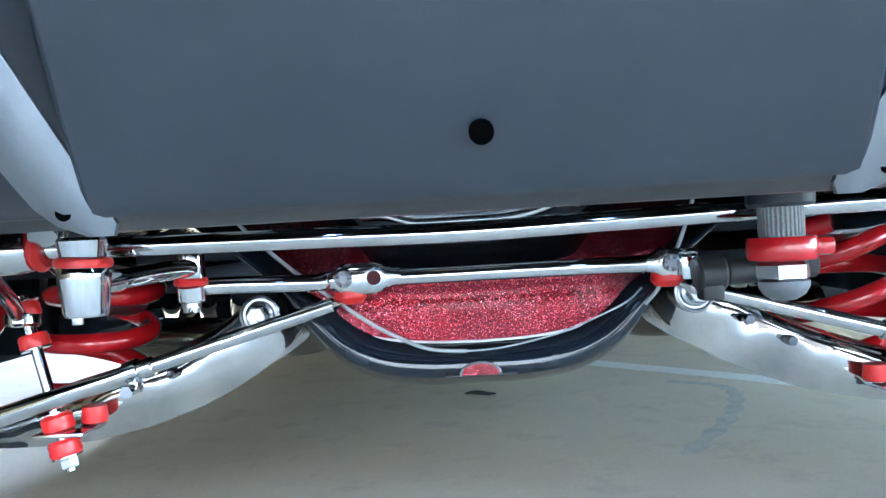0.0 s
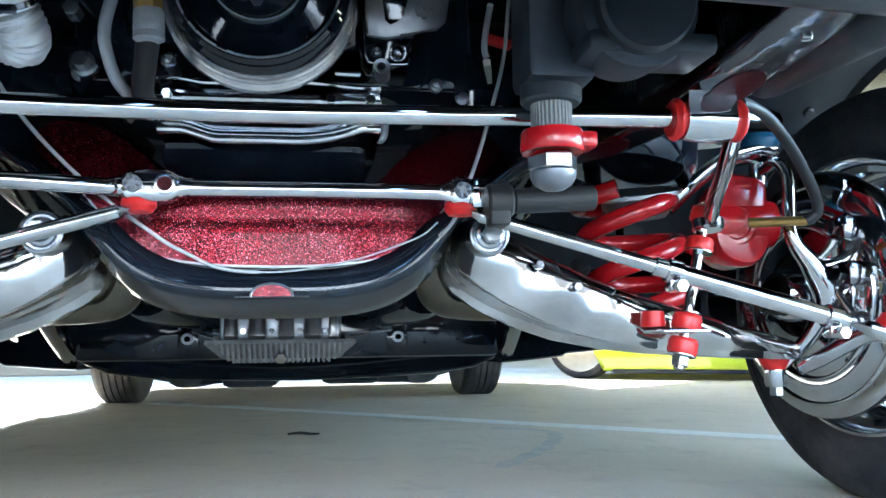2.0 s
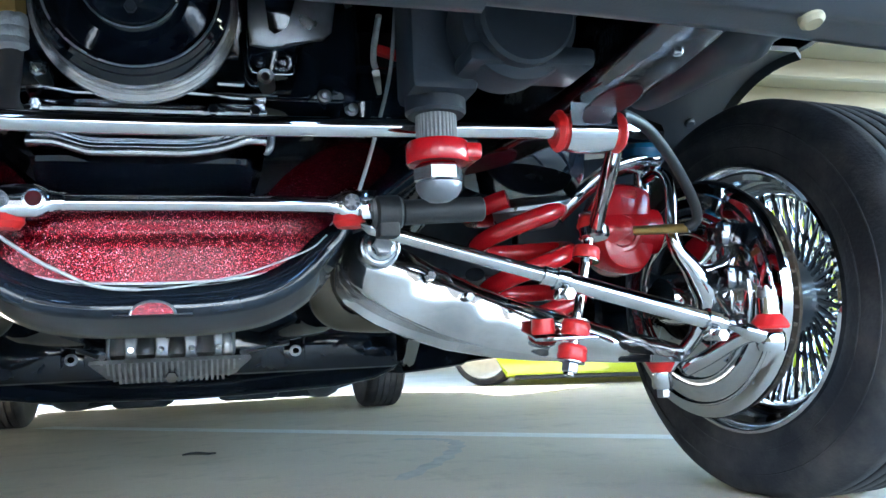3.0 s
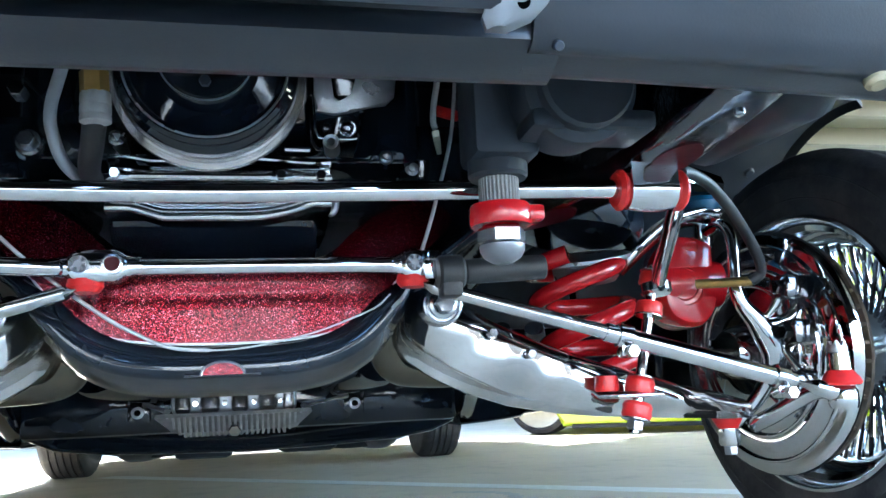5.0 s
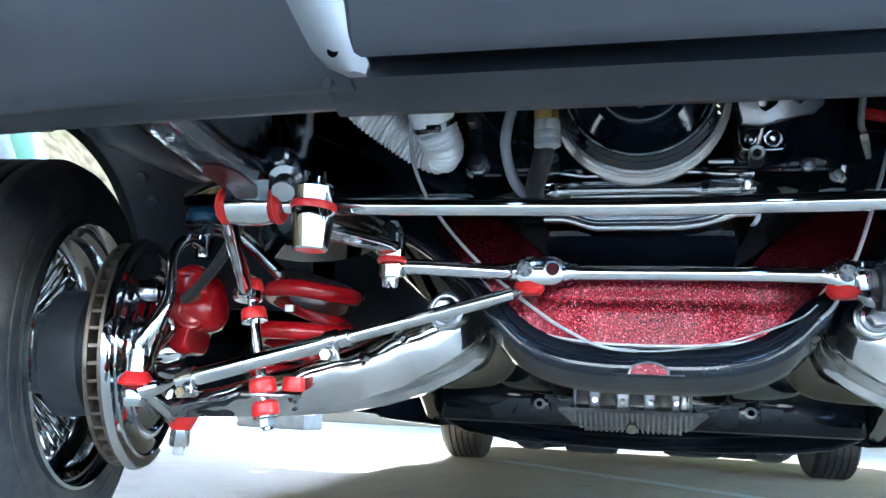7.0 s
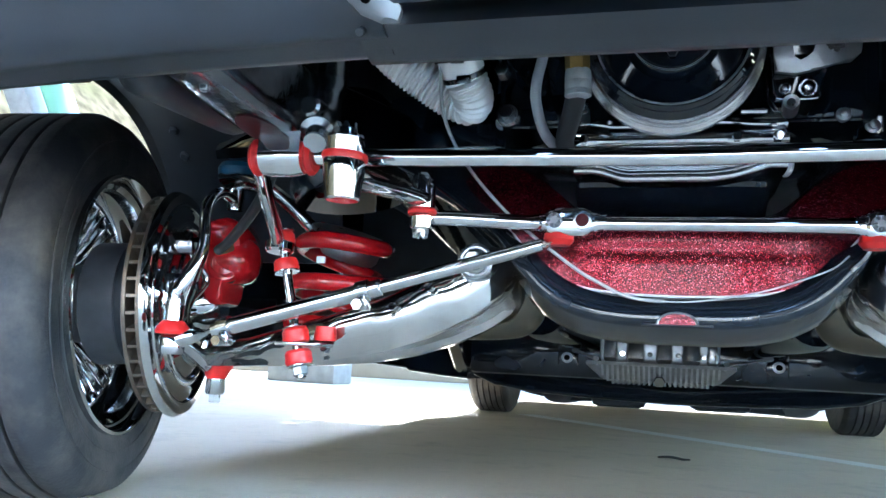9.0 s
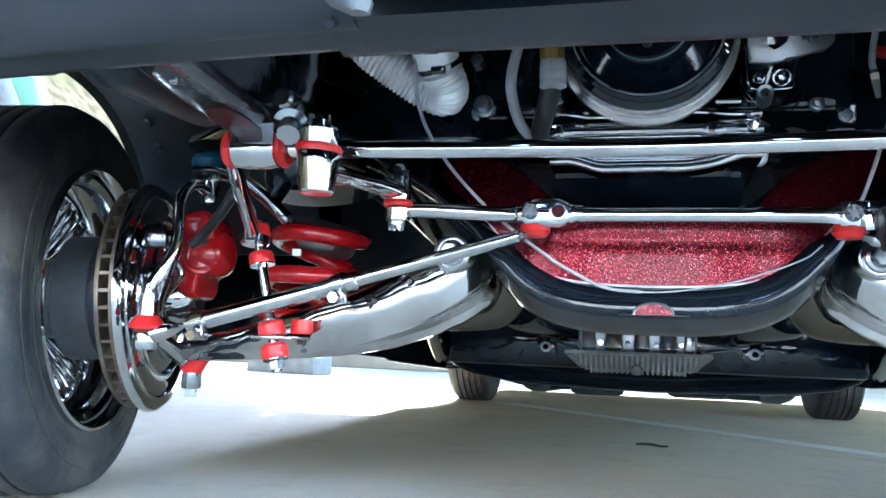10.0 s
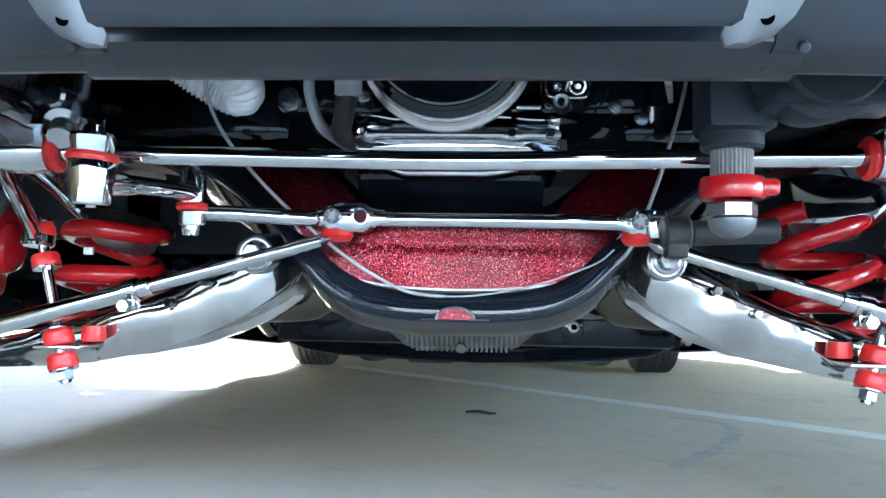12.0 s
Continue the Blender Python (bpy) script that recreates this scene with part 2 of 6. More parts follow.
def curve_pts(ctrl, steps=8):
    """Catmull-Rom through control points."""
    c = [Vector(p) for p in ctrl]
    c = [c[0] * 2 - c[1]] + c + [c[-1] * 2 - c[-2]]
    out = []
    for i in range(1, len(c) - 2):
        for k in range(steps):
            t = k / steps
            a, b, d, e = c[i - 1], c[i], c[i + 1], c[i + 2]
            out.append(0.5 * ((2 * b) + (d - a) * t + (2 * a - 5 * b + 4 * d - e) * t * t + (3 * b - a - 3 * d + e) * t ** 3))
    out.append(c[-2])
    return out


def lathe(bm, prof, origin=(0, 0, 0), axis=(0, 0, 1), n=32, closed=False):
    """Turns (radius, height) pairs round an axis."""
    u, w, d = frame_of(axis)
    o = Vector(origin)
    rings = []
    for r, h in prof:
        rings.append([o + d * h + (u * math.cos(a) + w * math.sin(a)) * max(r, 0.0003) for a in (2 * math.pi * k / n for k in range(n))])
    ring_loft(bm, rings, closed)
    return bm


def cyl(bm, a, b, r, n=20, bevel=0.0, r2=None):
    a, b = Vector(a), Vector(b)
    length = (b - a).length
    r2 = r if r2 is None else r2
    bev = min(bevel, length * 0.4, r * 0.6)
    prof = [(r - bev, 0), (r, bev), (r2, length - bev), (r2 - bev, length)] if bev else [(r, 0), (r2, length)]
    return lathe(bm, prof, a, b - a, n)


def hexnut(bm, a, b, r):
    return cyl(bm, a, b, r, 6, r * 0.12)


def castle(bm, base, axis, r, h):
    """Castellated nut: hexagon below, six merlons above, one shell."""
    u, w, d = frame_of(axis)
    o = Vector(base)
    rings = [(r, 0.0, 0), (r, h * 0.55, 0), (r * 0.92, h * 0.6, 0), (r * 0.9, h, 1), (r * 0.5, h, 1), (r * 0.5, h * 0.5, 0)]
    out = []
    for rr, hh, top in rings:
        ring = []
        for k in range(24):
            a = 2 * math.pi * k / 24
            z = hh if not top or (k // 2) % 2 == 0 else h * 0.62
            ring.append(o + d * z + (u * math.cos(a) + w * math.sin(a)) * rr)
        out.append(ring)
    ring_loft(bm, out)
    return bm


def block(bm, lo, hi, bevel=0.004, m=None):
    res = bmesh.ops.create_cube(bm, size=1)
    lo, hi = Vector(lo), Vector(hi)
    for v in res["verts"]:
        v.co = (lo + hi) / 2 + Vector(v.co[i] * (hi[i] - lo[i]) for i in range(3))
    if bevel:
        es = {e for v in res["verts"] for e in v.link_edges}
        out = bmesh.ops.bevel(bm, geom=list(es), offset=bevel, segments=2, affect='EDGES', profile=0.5)
        vs = {v for f in out["faces"] for v in f.verts}
    else:
        vs = set(res["verts"])
    if m is not None:
        todo, seen = list(vs), set(vs)
        while todo:
            v = todo.pop()
            for e in v.link_edges:
                o = e.other_vert(v)
                if o not in seen:
                    seen.add(o)
                    todo.append(o)
        for v in seen:
            v.co = m @ v.co
    return bm


def extrude_outline(bm, outline, depth_vec, bevel=0.0):
    """A solid from a closed outline of 3D points pushed along depth_vec."""
    a = [bm.verts.new(p) for p in outline]
    b = [bm.verts.new(Vector(p) + Vector(depth_vec)) for p in outline]
    bm.faces.new(a)
    bm.faces.new(list(reversed(b)))
    n = len(a)
    edges = []
    for i in range(n):
        bm.faces.new((a[i], b[i], b[(i + 1) % n], a[(i + 1) % n]))
    if bevel:
        bmesh.ops.bevel(bm, geom=[e for e in bm.edges if (e.verts[0] in a and e.verts[1] in a) or (e.verts[0] in b and e.verts[1] in b)],
                        offset=bevel, segments=2, affect='EDGES', profile=0.5)
    return bm


def B():
    return bmesh.new()

# ---- ground and surroundings ----
def build_ground():
    bm = B()
    bmesh.ops.create_grid(bm, x_segments=40, y_segments=40, size=60)
    tagged(part("ground", bm, CONCRETE), "pale grey weathered concrete parking slab with stains", "ground", kind="structure")
    bm = B()
    a, b = Vector((-0.6, 2.70, 0)), Vector((2.9, -0.95, 0))
    side = (b - a).normalized().cross(Vector((0, 0, 1))) * 0.042
    extrude_outline(bm, [p + Vector((0, 0, 0.0012)) for p in (a - side, b - side, b + side, a + side)], (0, 0, -0.0010))
    tagged(part("parking_line", bm, WHITE_LINE), "worn white painted parking line on concrete", "road marking", kind="structure")
    bm = B()
    way = curve_pts([(0.52, 1.32, 0), (0.62, 1.24, 0), (0.635, 1.12, 0), (0.54, 0.88, 0), (0.38, 0.62, 0)], 10)
    rows = []
    for i, q in enumerate(way):
        d = (way[min(i + 1, len(way) - 1)] - way[max(i - 1, 0)]).normalized()
        n = Vector((-d.y, d.x, 0)) * (0.018 + 0.006 * math.sin(i * 1.7))
        rows.append((bm.verts.new(q + n + Vector((0, 0, 0.0006))), bm.verts.new(q - n + Vector((0, 0, 0.0006)))))
    for (a0, a1), (c0, c1) in zip(rows, rows[1:]):
        bm.faces.new((a0, a1, c1, c0))
    tagged(part("tyre_mark", bm, STAIN), "faint dark curved tyre mark on the concrete", "stain", kind="structure")
    # dead leaf
    bm = B()
    rings = []
    for i in range(9):
        s = i / 8
        w = 0.026 * math.sin(math.pi * min(1, s * 0.95 + 0.03)) + 0.001
        c = Vector((0.016 - 0.04 + 0.08 * s, 1.274 - 0.025 * s + 0.004 * math.sin(s * 5), 0.004 + 0.002 * abs(math.sin(s * 4.2))))
        rings.append([c + Vector((0, w * k, 0.003 * abs(k))) for k in (-1, -0.4, 0.4, 1)] + [c + Vector((0, w * k, 0.003 * abs(k) - 0.0015)) for k in (1, 0.4, -0.4, -1)])
    ring_loft(bm, rings)
    tagged(part("leaf", bm, LEAFMAT), "small curled dark dead leaf on the concrete", "leaf")


def build_canopy():
    """Carport roof over the car's nose, stretched out of view to shade the front."""
    can = thing("carport_canopy", "cream painted steel carport roof with purlins, enlarged out of view for shade", "canopy", (0, 0, 2.5), kind="structure")
    bm = B()
    # rear edge runs aslant, notched to throw shade and sun patch on the slab
    off = SUN_DIR * (2.5 / SUN_DIR.z)
    p = [(-9.0, -3.9), (9.0, -3.9), (9.0, 3.99 + off.y), (2.9 + off.x, 3.99 + off.y), (1.6 + off.x, 3.05 + off.y), (-0.6 + off.x, 1.95 + off.y), (-1.18 + off.x, 1.45 + off.y), (-1.45 + off.x, 2.5 + off.y), (-1.62 + off.x, 2.8 + off.y), (-1.5 + off.x, 3.9 + off.y), (-1.4 + off.x, 3.99 + off.y), (-4.3, 3.99 + off.y), (-4.3, 4.75), (-9.0, 4.75)]
    extrude_outline(bm, [(x, y, 0) for x, y in p], (0, 0, 0.03))
    part("roof_shade_sheet", bm, CREAM, can)
    # unseen rear sheet, added to cut the sky light behind the car
    bm = B()
    block(bm, (-4.3, 4.0 + off.y, 0), (12.0, 15.0 + off.y, 0.03), 0.004)
    part("roof_shade_sheet", bm, CREAM, can)
    for i in range(-5, 8):
        bm = B()
        y = 0.25 + i * 0.72
        block(bm, (-4.25 if i < 5 else (2.6 if i < 7 else 4.4), y, -0.16), (6.9, y + 0.07, -0.001), 0.006)
        part("purlin", bm, CREAM, can)
    for x in (2.2, 4.6, -4.2):
        bm = B()
        block(bm, (x, 1.3, -0.36), (x + 0.12, 3.2, -0.161), 0.008)
        part("beam", bm, CREAM, can)
    for x, y in ((-4.2, 1.3), (4.6, 1.3), (-4.2, 3.0), (4.6, 3.0)):
        bm = B()
        block(bm, (x, y, -2.5), (x + 0.12, y + 0.12, -0.36), 0.008)
        part("post", bm, TEAL, can)


def wheel_simple(parent, x, y, r, w, axis=(1, 0, 0)):
    d = Vector(axis).normalized()
    bm = B()
    c = Vector((x, y, r))
    h = w / 2
    lathe(bm, [(r * 0.78, -h * 0.8), (r * 0.86, -h), (r * 0.96, -h * 0.9), (r, -h * 0.65), (r, h * 0.65), (r * 0.96, h * 0.9), (r * 0.86, h), (r * 0.78, h * 0.8)], c, d, 40, closed=True)
    t = part("tyre", bm, RUBBER, parent)
    bm = B()
    lathe(bm, [(0.02, h * 0.5), (r * 0.25, h * 0.75), (r * 0.6, h * 0.7), (r * 0.78, h * 0.92), (r * 0.81, h * 0.86), (r * 0.76, -h * 0.8), (r * 0.5, -h * 0.4), (0.02, -h * 0.3)], c, d, 32)
    part("rim", bm, PALE_ALLOY, t)
    return t


def build_neighbour_car():
    """Low yellow-green car parked aslant behind."""
    m = Matrix.Translation((1.66, 4.05, 0)) @ Matrix.Rotation(radians(-41), 4, 'Z')
    car = thing("yellow_car", "yellow-green low parked car with pale alloy wheels", "car", (0, 0, 0))
    # body: length along local x, nose at x=-0.7
    bm = B()
    prof = [(-0.27, 0.30), (-0.22, 0.16), (-0.16, 0.14), (-0.12, 0.20), (-0.06, 0.235), (0.06, 0.235), (0.12, 0.20), (0.15, 0.045),
            (2.50, 0.045), (2.54, 0.24), (2.65, 0.30), (2.80, 0.30), (2.90, 0.24), (2.94, 0.12), (3.55, 0.20), (3.66, 0.52), (3.6, 0.78), (2.9, 0.92), (2.3, 0.93), (0.9, 0.88), (0.2, 0.80), (-0.15, 0.66), (-0.26, 0.52)]
    extrude_outline(bm, [(x, 0, z) for x, z in prof], (0, 1.75, 0), 0.03)
    bm.transform(m)
    body = part("body", bm, YELLOW, car)
    bm = B()
    extrude_outline(bm, [(0.9, 0.12, 0.875), (1.6, 0.2, 1.28), (2.5, 0.2, 1.30), (3.1, 0.12, 0.92)], (0, 1.5, 0), 0.04)
    bm.transform(m)
    part("cabin", bm, GLASS_DARK, car)
    bm = B()
    block(bm, (0.22, -0.012, 0.035), (2.44, 0.05, 0.06), 0.008, m)
    part("sill", bm, DARK, car)
    for px in (0.0, 2.72):
        for py in (0.10, 1.65):
            q = m @ Vector((px, py, 0))
            wheel_simple(car, q.x, q.y, 0.22, 0.18, m.to_3x3() @ Vector((0, -1, 0)))


def build_neighbour_left():
    """Mint vehicle side, verge and wall seen over the front tyre; unseen walls ahead."""
    # pillar of a parked mint vehicle, built as one leaning panel
    v = thing("mint_pillar", "leaning mint green pillar panel of a parked vehicle, with grey edge", "post", (-2.2, 1.5, 0))
    bm = B()
    extrude_outline(bm, [(0.08, 0.61, 0), (0.08, 0.82, 0), (-0.385, -0.23, 2.34), (-0.385, -0.44, 2.34)], (-0.12, 0, 0), 0.01)
    part("panel", bm, TEAL, v)
    bm = B()
    extrude_outline(bm, [(0.084, 0.50, 0), (0.084, 0.607, 0), (-0.381, -0.443, 2.34), (-0.381, -0.55, 2.34)], (-0.10, 0, 0), 0.008)
    part("edge_strip", bm, GREYLINE, v, "blue-grey edge strip")
    bm = B()
    bmesh.ops.create_grid(bm, x_segments=30, y_segments=30, size=1)
    for w in bm.verts:
        w.co = Vector((-10.5 + w.co.x * 5.5, 6 + w.co.y * 24, 0.012 + 13.0 * ((1 - w.co.x) / 2) ** 0.85 + 0.22 * (1 - w.co.x) * noise.noise(w.co * 9)))
    tagged(part("grass_verge", bm, GRASS), "dry yellow-green grass bank beyond the slab", "grass", kind="stuff")
    bm = B()
    block(bm, (-0.30, -0.12, 0), (0.30, 0.12, 0.17), 0.015, Matrix.Translation((-2.55, 4.72, 0)) @ Matrix.Rotation(radians(-12), 4, 'Z'))
    tagged(part("concrete_block", bm, STOPGREY), "grey concrete block lying on the slab", "block")
    bm = B()
    block(bm, (-9.0, 6.6, 0), (-0.2, 6.85, 0.34), 0.015)
    tagged(part("low_wall", bm, STUCCO), "low cream stucco wall in sunlight", "wall", kind="structure")
    # unseen wall ahead of the car, added to bounce light under its nose
    bm = B()
    block(bm, (-14, -9.4, 0), (16, -9.0, 4.2), 0.02)
    tagged(part("bounce_wall", bm, LIGHTWALL), "plain beige stucco wall across the lot, unseen, added to bounce light", "wall", kind="structure")
    # unseen pale panel, added as the bright centre of the flake panel's reflection
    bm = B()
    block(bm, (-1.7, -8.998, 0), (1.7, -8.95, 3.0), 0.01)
    tagged(part("pale_reflector", bm, PALEWALL), "pale upright panel across the lot, added to brighten the flake panel's reflection", "garage door", kind="structure")
    # unseen dark uprights, added to darken that reflection at either side
    for x in (-2.4, 2.4):
        bm = B()
        block(bm, (x - 0.65, -8.998, 0), (x + 0.65, -8.80, 4.1), 0.02)
        tagged(part("pilaster", bm, BRONZE), "dark bronze upright beside the pale panel, added to darken the flake reflection", "pilaster", "pilasters", "structure")
    # wall known by its foot; height added to block the rear sky light
    bm = B()
    block(bm, (-16, 10.5, 0), (16, 10.75, 5.0), 0.01)
    tagged(part("boundary_wall", bm, STUCCO), "beige stucco boundary wall", "wall", kind="structure")


# ---- the car: body ----
def build_valance():
    """Front apron under the bumper: recessed centre panel, side wings, rolled lower lip."""
    b = thing("front_valance", "satin black sheet metal front valance with rolled lower lip", "car valance", (0, 0, 0.45))
    T = Matrix.Translation((0, 0, -0.45))
    def slab(prof, x0, x1, steps, name, bow=0.0, label=""):
        bm = B()
        rings = []
        for i in range(steps + 1):
            x = x0 + (x1 - x0) * i / steps
            dy = bow * (abs(x) ** 2)
            outer = [Vector((x, y + dy, z)) for y, z in prof]
            inner = [Vector((x, y + dy + 0.004, z + 0.002)) for y, z in reversed(prof)]
            rings.append(outer + inner)
        ring_loft(bm, rings)
        bm.transform(T)
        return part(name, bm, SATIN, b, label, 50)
    # centre panel, leaning forward to the bumper, its sides turned back
    centre = [(-0.600, 0.74), (-0.577, 0.62), (-0.548, 0.54), (-0.518, 0.478), (-0.506, 0.456), (-0.5025, 0.4505), (-0.499, 0.4485), (-0.490, 0.456)]
    slab(centre, -0.184, 0.170, 12, "centre_panel")
    for x, d in ((-0.184, -1), (0.170, 1)):
        bm = B()
        rings = []
        for y, z in centre:
            rings.append([Vector((x + d * q, y + e, z + 0.3 * e)) for q, e in ((-0.0005, 0.0), (0.0025, 0.001), (0.0042, 0.004), (0.0048, 0.030), (0.0030, 0.030), (0.0022, 0.006), (-0.0005, 0.004))])
        ring_loft(bm, rings)
        bm.transform(T)
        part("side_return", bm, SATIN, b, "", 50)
    lip = [(-0.440, 0.476), (-0.4485, 0.464), (-0.4475, 0.457), (-0.430, 0.4495), (-0.416, 0.4442), (-0.409, 0.4436), (-0.396, 0.452)]
    slab(lip, -0.226, 0.226, 14, "lower_lip")
    for s in (-1, 1):
        wing = [(-0.555, 0.92), (-0.545, 0.76), (-0.520, 0.62), (-0.490, 0.52), (-0.462, 0.470), (-0.452, 0.4545), (-0.444, 0.452), (-0.438, 0.453), (-0.428, 0.446), (-0.418, 0.447), (-0.400, 0.456)]
        w = slab(wing, s * 0.205, s * 0.98, 24, "side_wing", 0.10)
        slab([(-0.551, 0.92), (-0.541, 0.76), (-0.516, 0.62), (-0.486, 0.52), (-0.462, 0.480)], s * 0.197, s * 0.212, 2, "wing_edge")
        bm = B()
        cyl(bm, (s * 0.221, -0.4515, 0.0015), (s * 0.221, -0.446, 0.005), 0.0035, 14, 0.0008)
        part("seam_bolt", bm, DARK, w)
        bm = B()
        if s < 0:
            block(bm, (-0.511, -0.405, -0.003), (-0.486, -0.388, 0.015), 0.003)
            part("rubber_stop", bm, TAN, w, "tan rubber bump stop")
        else:
            cyl(bm, (0.466, -0.424, -0.004), (0.466, -0.420, 0.006), 0.009, 20, 0.003)
            part("rubber_stop", bm, TAN, w, "round tan bump stop")
    # no real opening: a black disc paints the drain hole's shade
    bm = B()
    cyl(bm, (-0.002, -0.5215, 0.0250), (-0.002, -0.506, 0.0300), 0.0056, 24)
    part("drain_hole_shade", bm, HOLE_SHADE, b, "black disc for the shade in the round drain hole")
    # matte black blocks put the recess's shade above the lip into colour
    bm = B()
    block(bm, (-0.184, -0.520, 0.056), (0.184, -0.425, 0.060), 0.001)
    block(bm, (-0.200, -0.434, 0.024), (0.200, -0.430, 0.0555), 0.001)
    part("gap_shade_block", bm, HOSE, b)
    # chrome bumper brace straps
    for s in (-1, 1):
        bm = B()
        rings = []
        n = 22
        xb = 0.191 if s < 0 else 0.176
        for i in range(n + 1):
            t = i / n
            z = 0.4400 + 0.31 * t ** 1.3
            g = z - 0.440
            y = -0.494 - 0.62 * g + 0.45 * g * g
            x = s * (xb + 0.40 * g - 0.006 * math.exp(-g / 0.008))
            w = 0.0165 + 0.012 * g / 0.31
            w *= min(1.0, 0.35 + 0.65 * math.sin(min(1.0, g / 0.010) * math.pi / 2))
            rings.append([Vector((x + s * k * w, y - 0.006 * (1 - k * k) + 0.002, z)) for k in (-1, -0.6, -0.2, 0.2, 0.6, 1)] +
                         [Vector((x + s * k * w, y + 0.006, z)) for k in (1, 0.6, 0.2, -0.2, -0.6, -1)])
        ring_loft(bm, rings)
        bm.transform(T)
        brace = part("bumper_brace", bm, BRACE, b, "curved chrome bumper brace strap")
        # black disc in place of the shaded hole in the strap
        bm = B()
        cyl(bm, (s * (xb + 0.006), -0.5045, 0.0012), (s * (xb + 0.006), -0.494, 0.004), 0.0038, 18)
        part("brace_hole_shade", bm, HOLE_SHADE, brace)


def build_front_end_shell():
    """Bonnet, inner aprons, wheel housings and bumper that close the car round the engine."""
    b = thing("car_body", "gloss black vintage car body shell over the chassis", "car body", (0, 0, 0.3))
    T = Matrix.Translation((0, 0, -0.3))
    def P(name, bm, mat=BLACK, label="", sharp=35):
        bm.transform(T)
        return part(name, bm, mat, b, label, sharp)
    bm = B()
    block(bm, (-0.97, -0.60, 0.985), (0.97, 0.95, 1.01), 0.01)
    P("bonnet", bm)
    bm = B()
    block(bm, (-0.75, 0.95, 0.40), (0.75, 0.98, 1.0), 0.006)
    P("firewall", bm, DARK)
    bm = B()
    block(bm, (-0.97, -0.72, 0.74), (0.97, -0.60, 0.92), 0.05)
    P("front_bumper", bm, CHROME, "chrome front bumper bar")
    bm = B()
    block(bm, (-0.97, -0.598, 0.80), (0.97, -0.56, 0.984), 0.01)
    P("grille_panel", bm, DARK)
    for s in (-1, 1):
        # wheel housing barrel
        cy, cz, R = (0.225 if s > 0 else 0.165), 0.385, 0.298
        bm = B()
        rings = []
        for x in (0.60, 0.66, 0.74, 0.82, 0.90, 0.955, 0.965):
            ring_o, ring_i = [], []
            for k in range(29):
                a = radians(2 + 98 * k / 28)
                rr = R - (0.012 if x > 0.96 else 0)
                ring_o.append(Vector((s * x, cy + rr * math.cos(a), cz + rr * math.sin(a))))
                ring_i.append(Vector((s * x, cy + (rr + 0.008) * math.cos(a), cz + (rr + 0.008) * math.sin(a))))
            rings.append(ring_o + ring_i[::-1])
        ring_loft(bm, rings)
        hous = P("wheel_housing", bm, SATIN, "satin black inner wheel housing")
        for an in (54, 43):
            bm = B()
            cy0, sy0 = math.cos(radians(an)), math.sin(radians(an))
            cyl(bm, (s * 0.90, cy + 0.30 * cy0, cz + 0.30 * sy0), (s * 0.90, cy + 0.291 * cy0, cz + 0.291 * sy0), 0.010, 12, 0.003)
            bm.transform(T)
            part("housing_bolt", bm, DARK, hous)
        # inner apron above the frame
        bm = B()
        block(bm, (s * 0.60 - 0.006, -0.40, 0.56), (s * 0.60 + 0.006, 0.95, 1.0), 0.002)
        P("inner_apron", bm, DARK)
        # outer fender
        bm = B()
        arc = [(cy + 0.30 * math.cos(radians(a)), cz + 0.30 * math.sin(radians(a))) for a in range(2, 100, 7)]
        out = [(0.95, 0.22), (0.53, 0.22)] + [(y, z) for y, z in arc] + [(-0.30, 0.70), (-0.56, 0.74), (-0.58, 1.0), (0.95, 1.0)]
        extrude_outline(bm, [(s * 0.965, y, z) for y, z in out], (s * 0.012, 0, 0))
        P("fender", bm)
        # door, rocker and rear quarter
        bm = B()
        extrude_outline(bm, [(s * 0.955, 0.955, 0.22), (s * 0.955, 2.25, 0.21), (s * 0.955, 2.35, 0.34), (s * 0.955, 2.85, 0.36), (s * 0.955, 2.95, 0.26), (s * 0.955, 4.1, 0.34), (s * 0.955, 4.1, 1.0), (s * 0.955, 0.955, 1.0)], (s * 0.015, 0, 0))
        P("side_panel", bm)
        bm = B()
        extrude_outline(bm, [(s * 0.60, 0.98, 0.30), (s * 0.78, 0.98, 0.21), (s * 0.945, 0.98, 0.205), (s * 0.953, 0.98, 0.30)], (0, 1.3, 0), 0.006)
        P("rocker", bm)
    bm = B()
    block(bm, (-0.95, 0.98, 0.33), (0.95, 4.1, 0.36), 0.006)
    P("floor_pan", bm, DARK)
    bm = B()
    block(bm, (-0.95, 0.98, 1.0), (0.95, 4.1, 1.02), 0.01)
    P("upper_deck", bm)
    bm = B()
    extrude_outline(bm, [(-0.70, 1.05, 1.01), (-0.62, 1.6, 1.42), (-0.62, 2.7, 1.42), (-0.70, 3.2, 1.01)], (1.36, 0, 0), 0.04)
    P("cabin_roof", bm)
    bm = B()
    block(bm, (-0.955, 4.1, 0.32), (0.955, 4.13, 1.02), 0.01)
    P("tail_panel", bm)
    return b


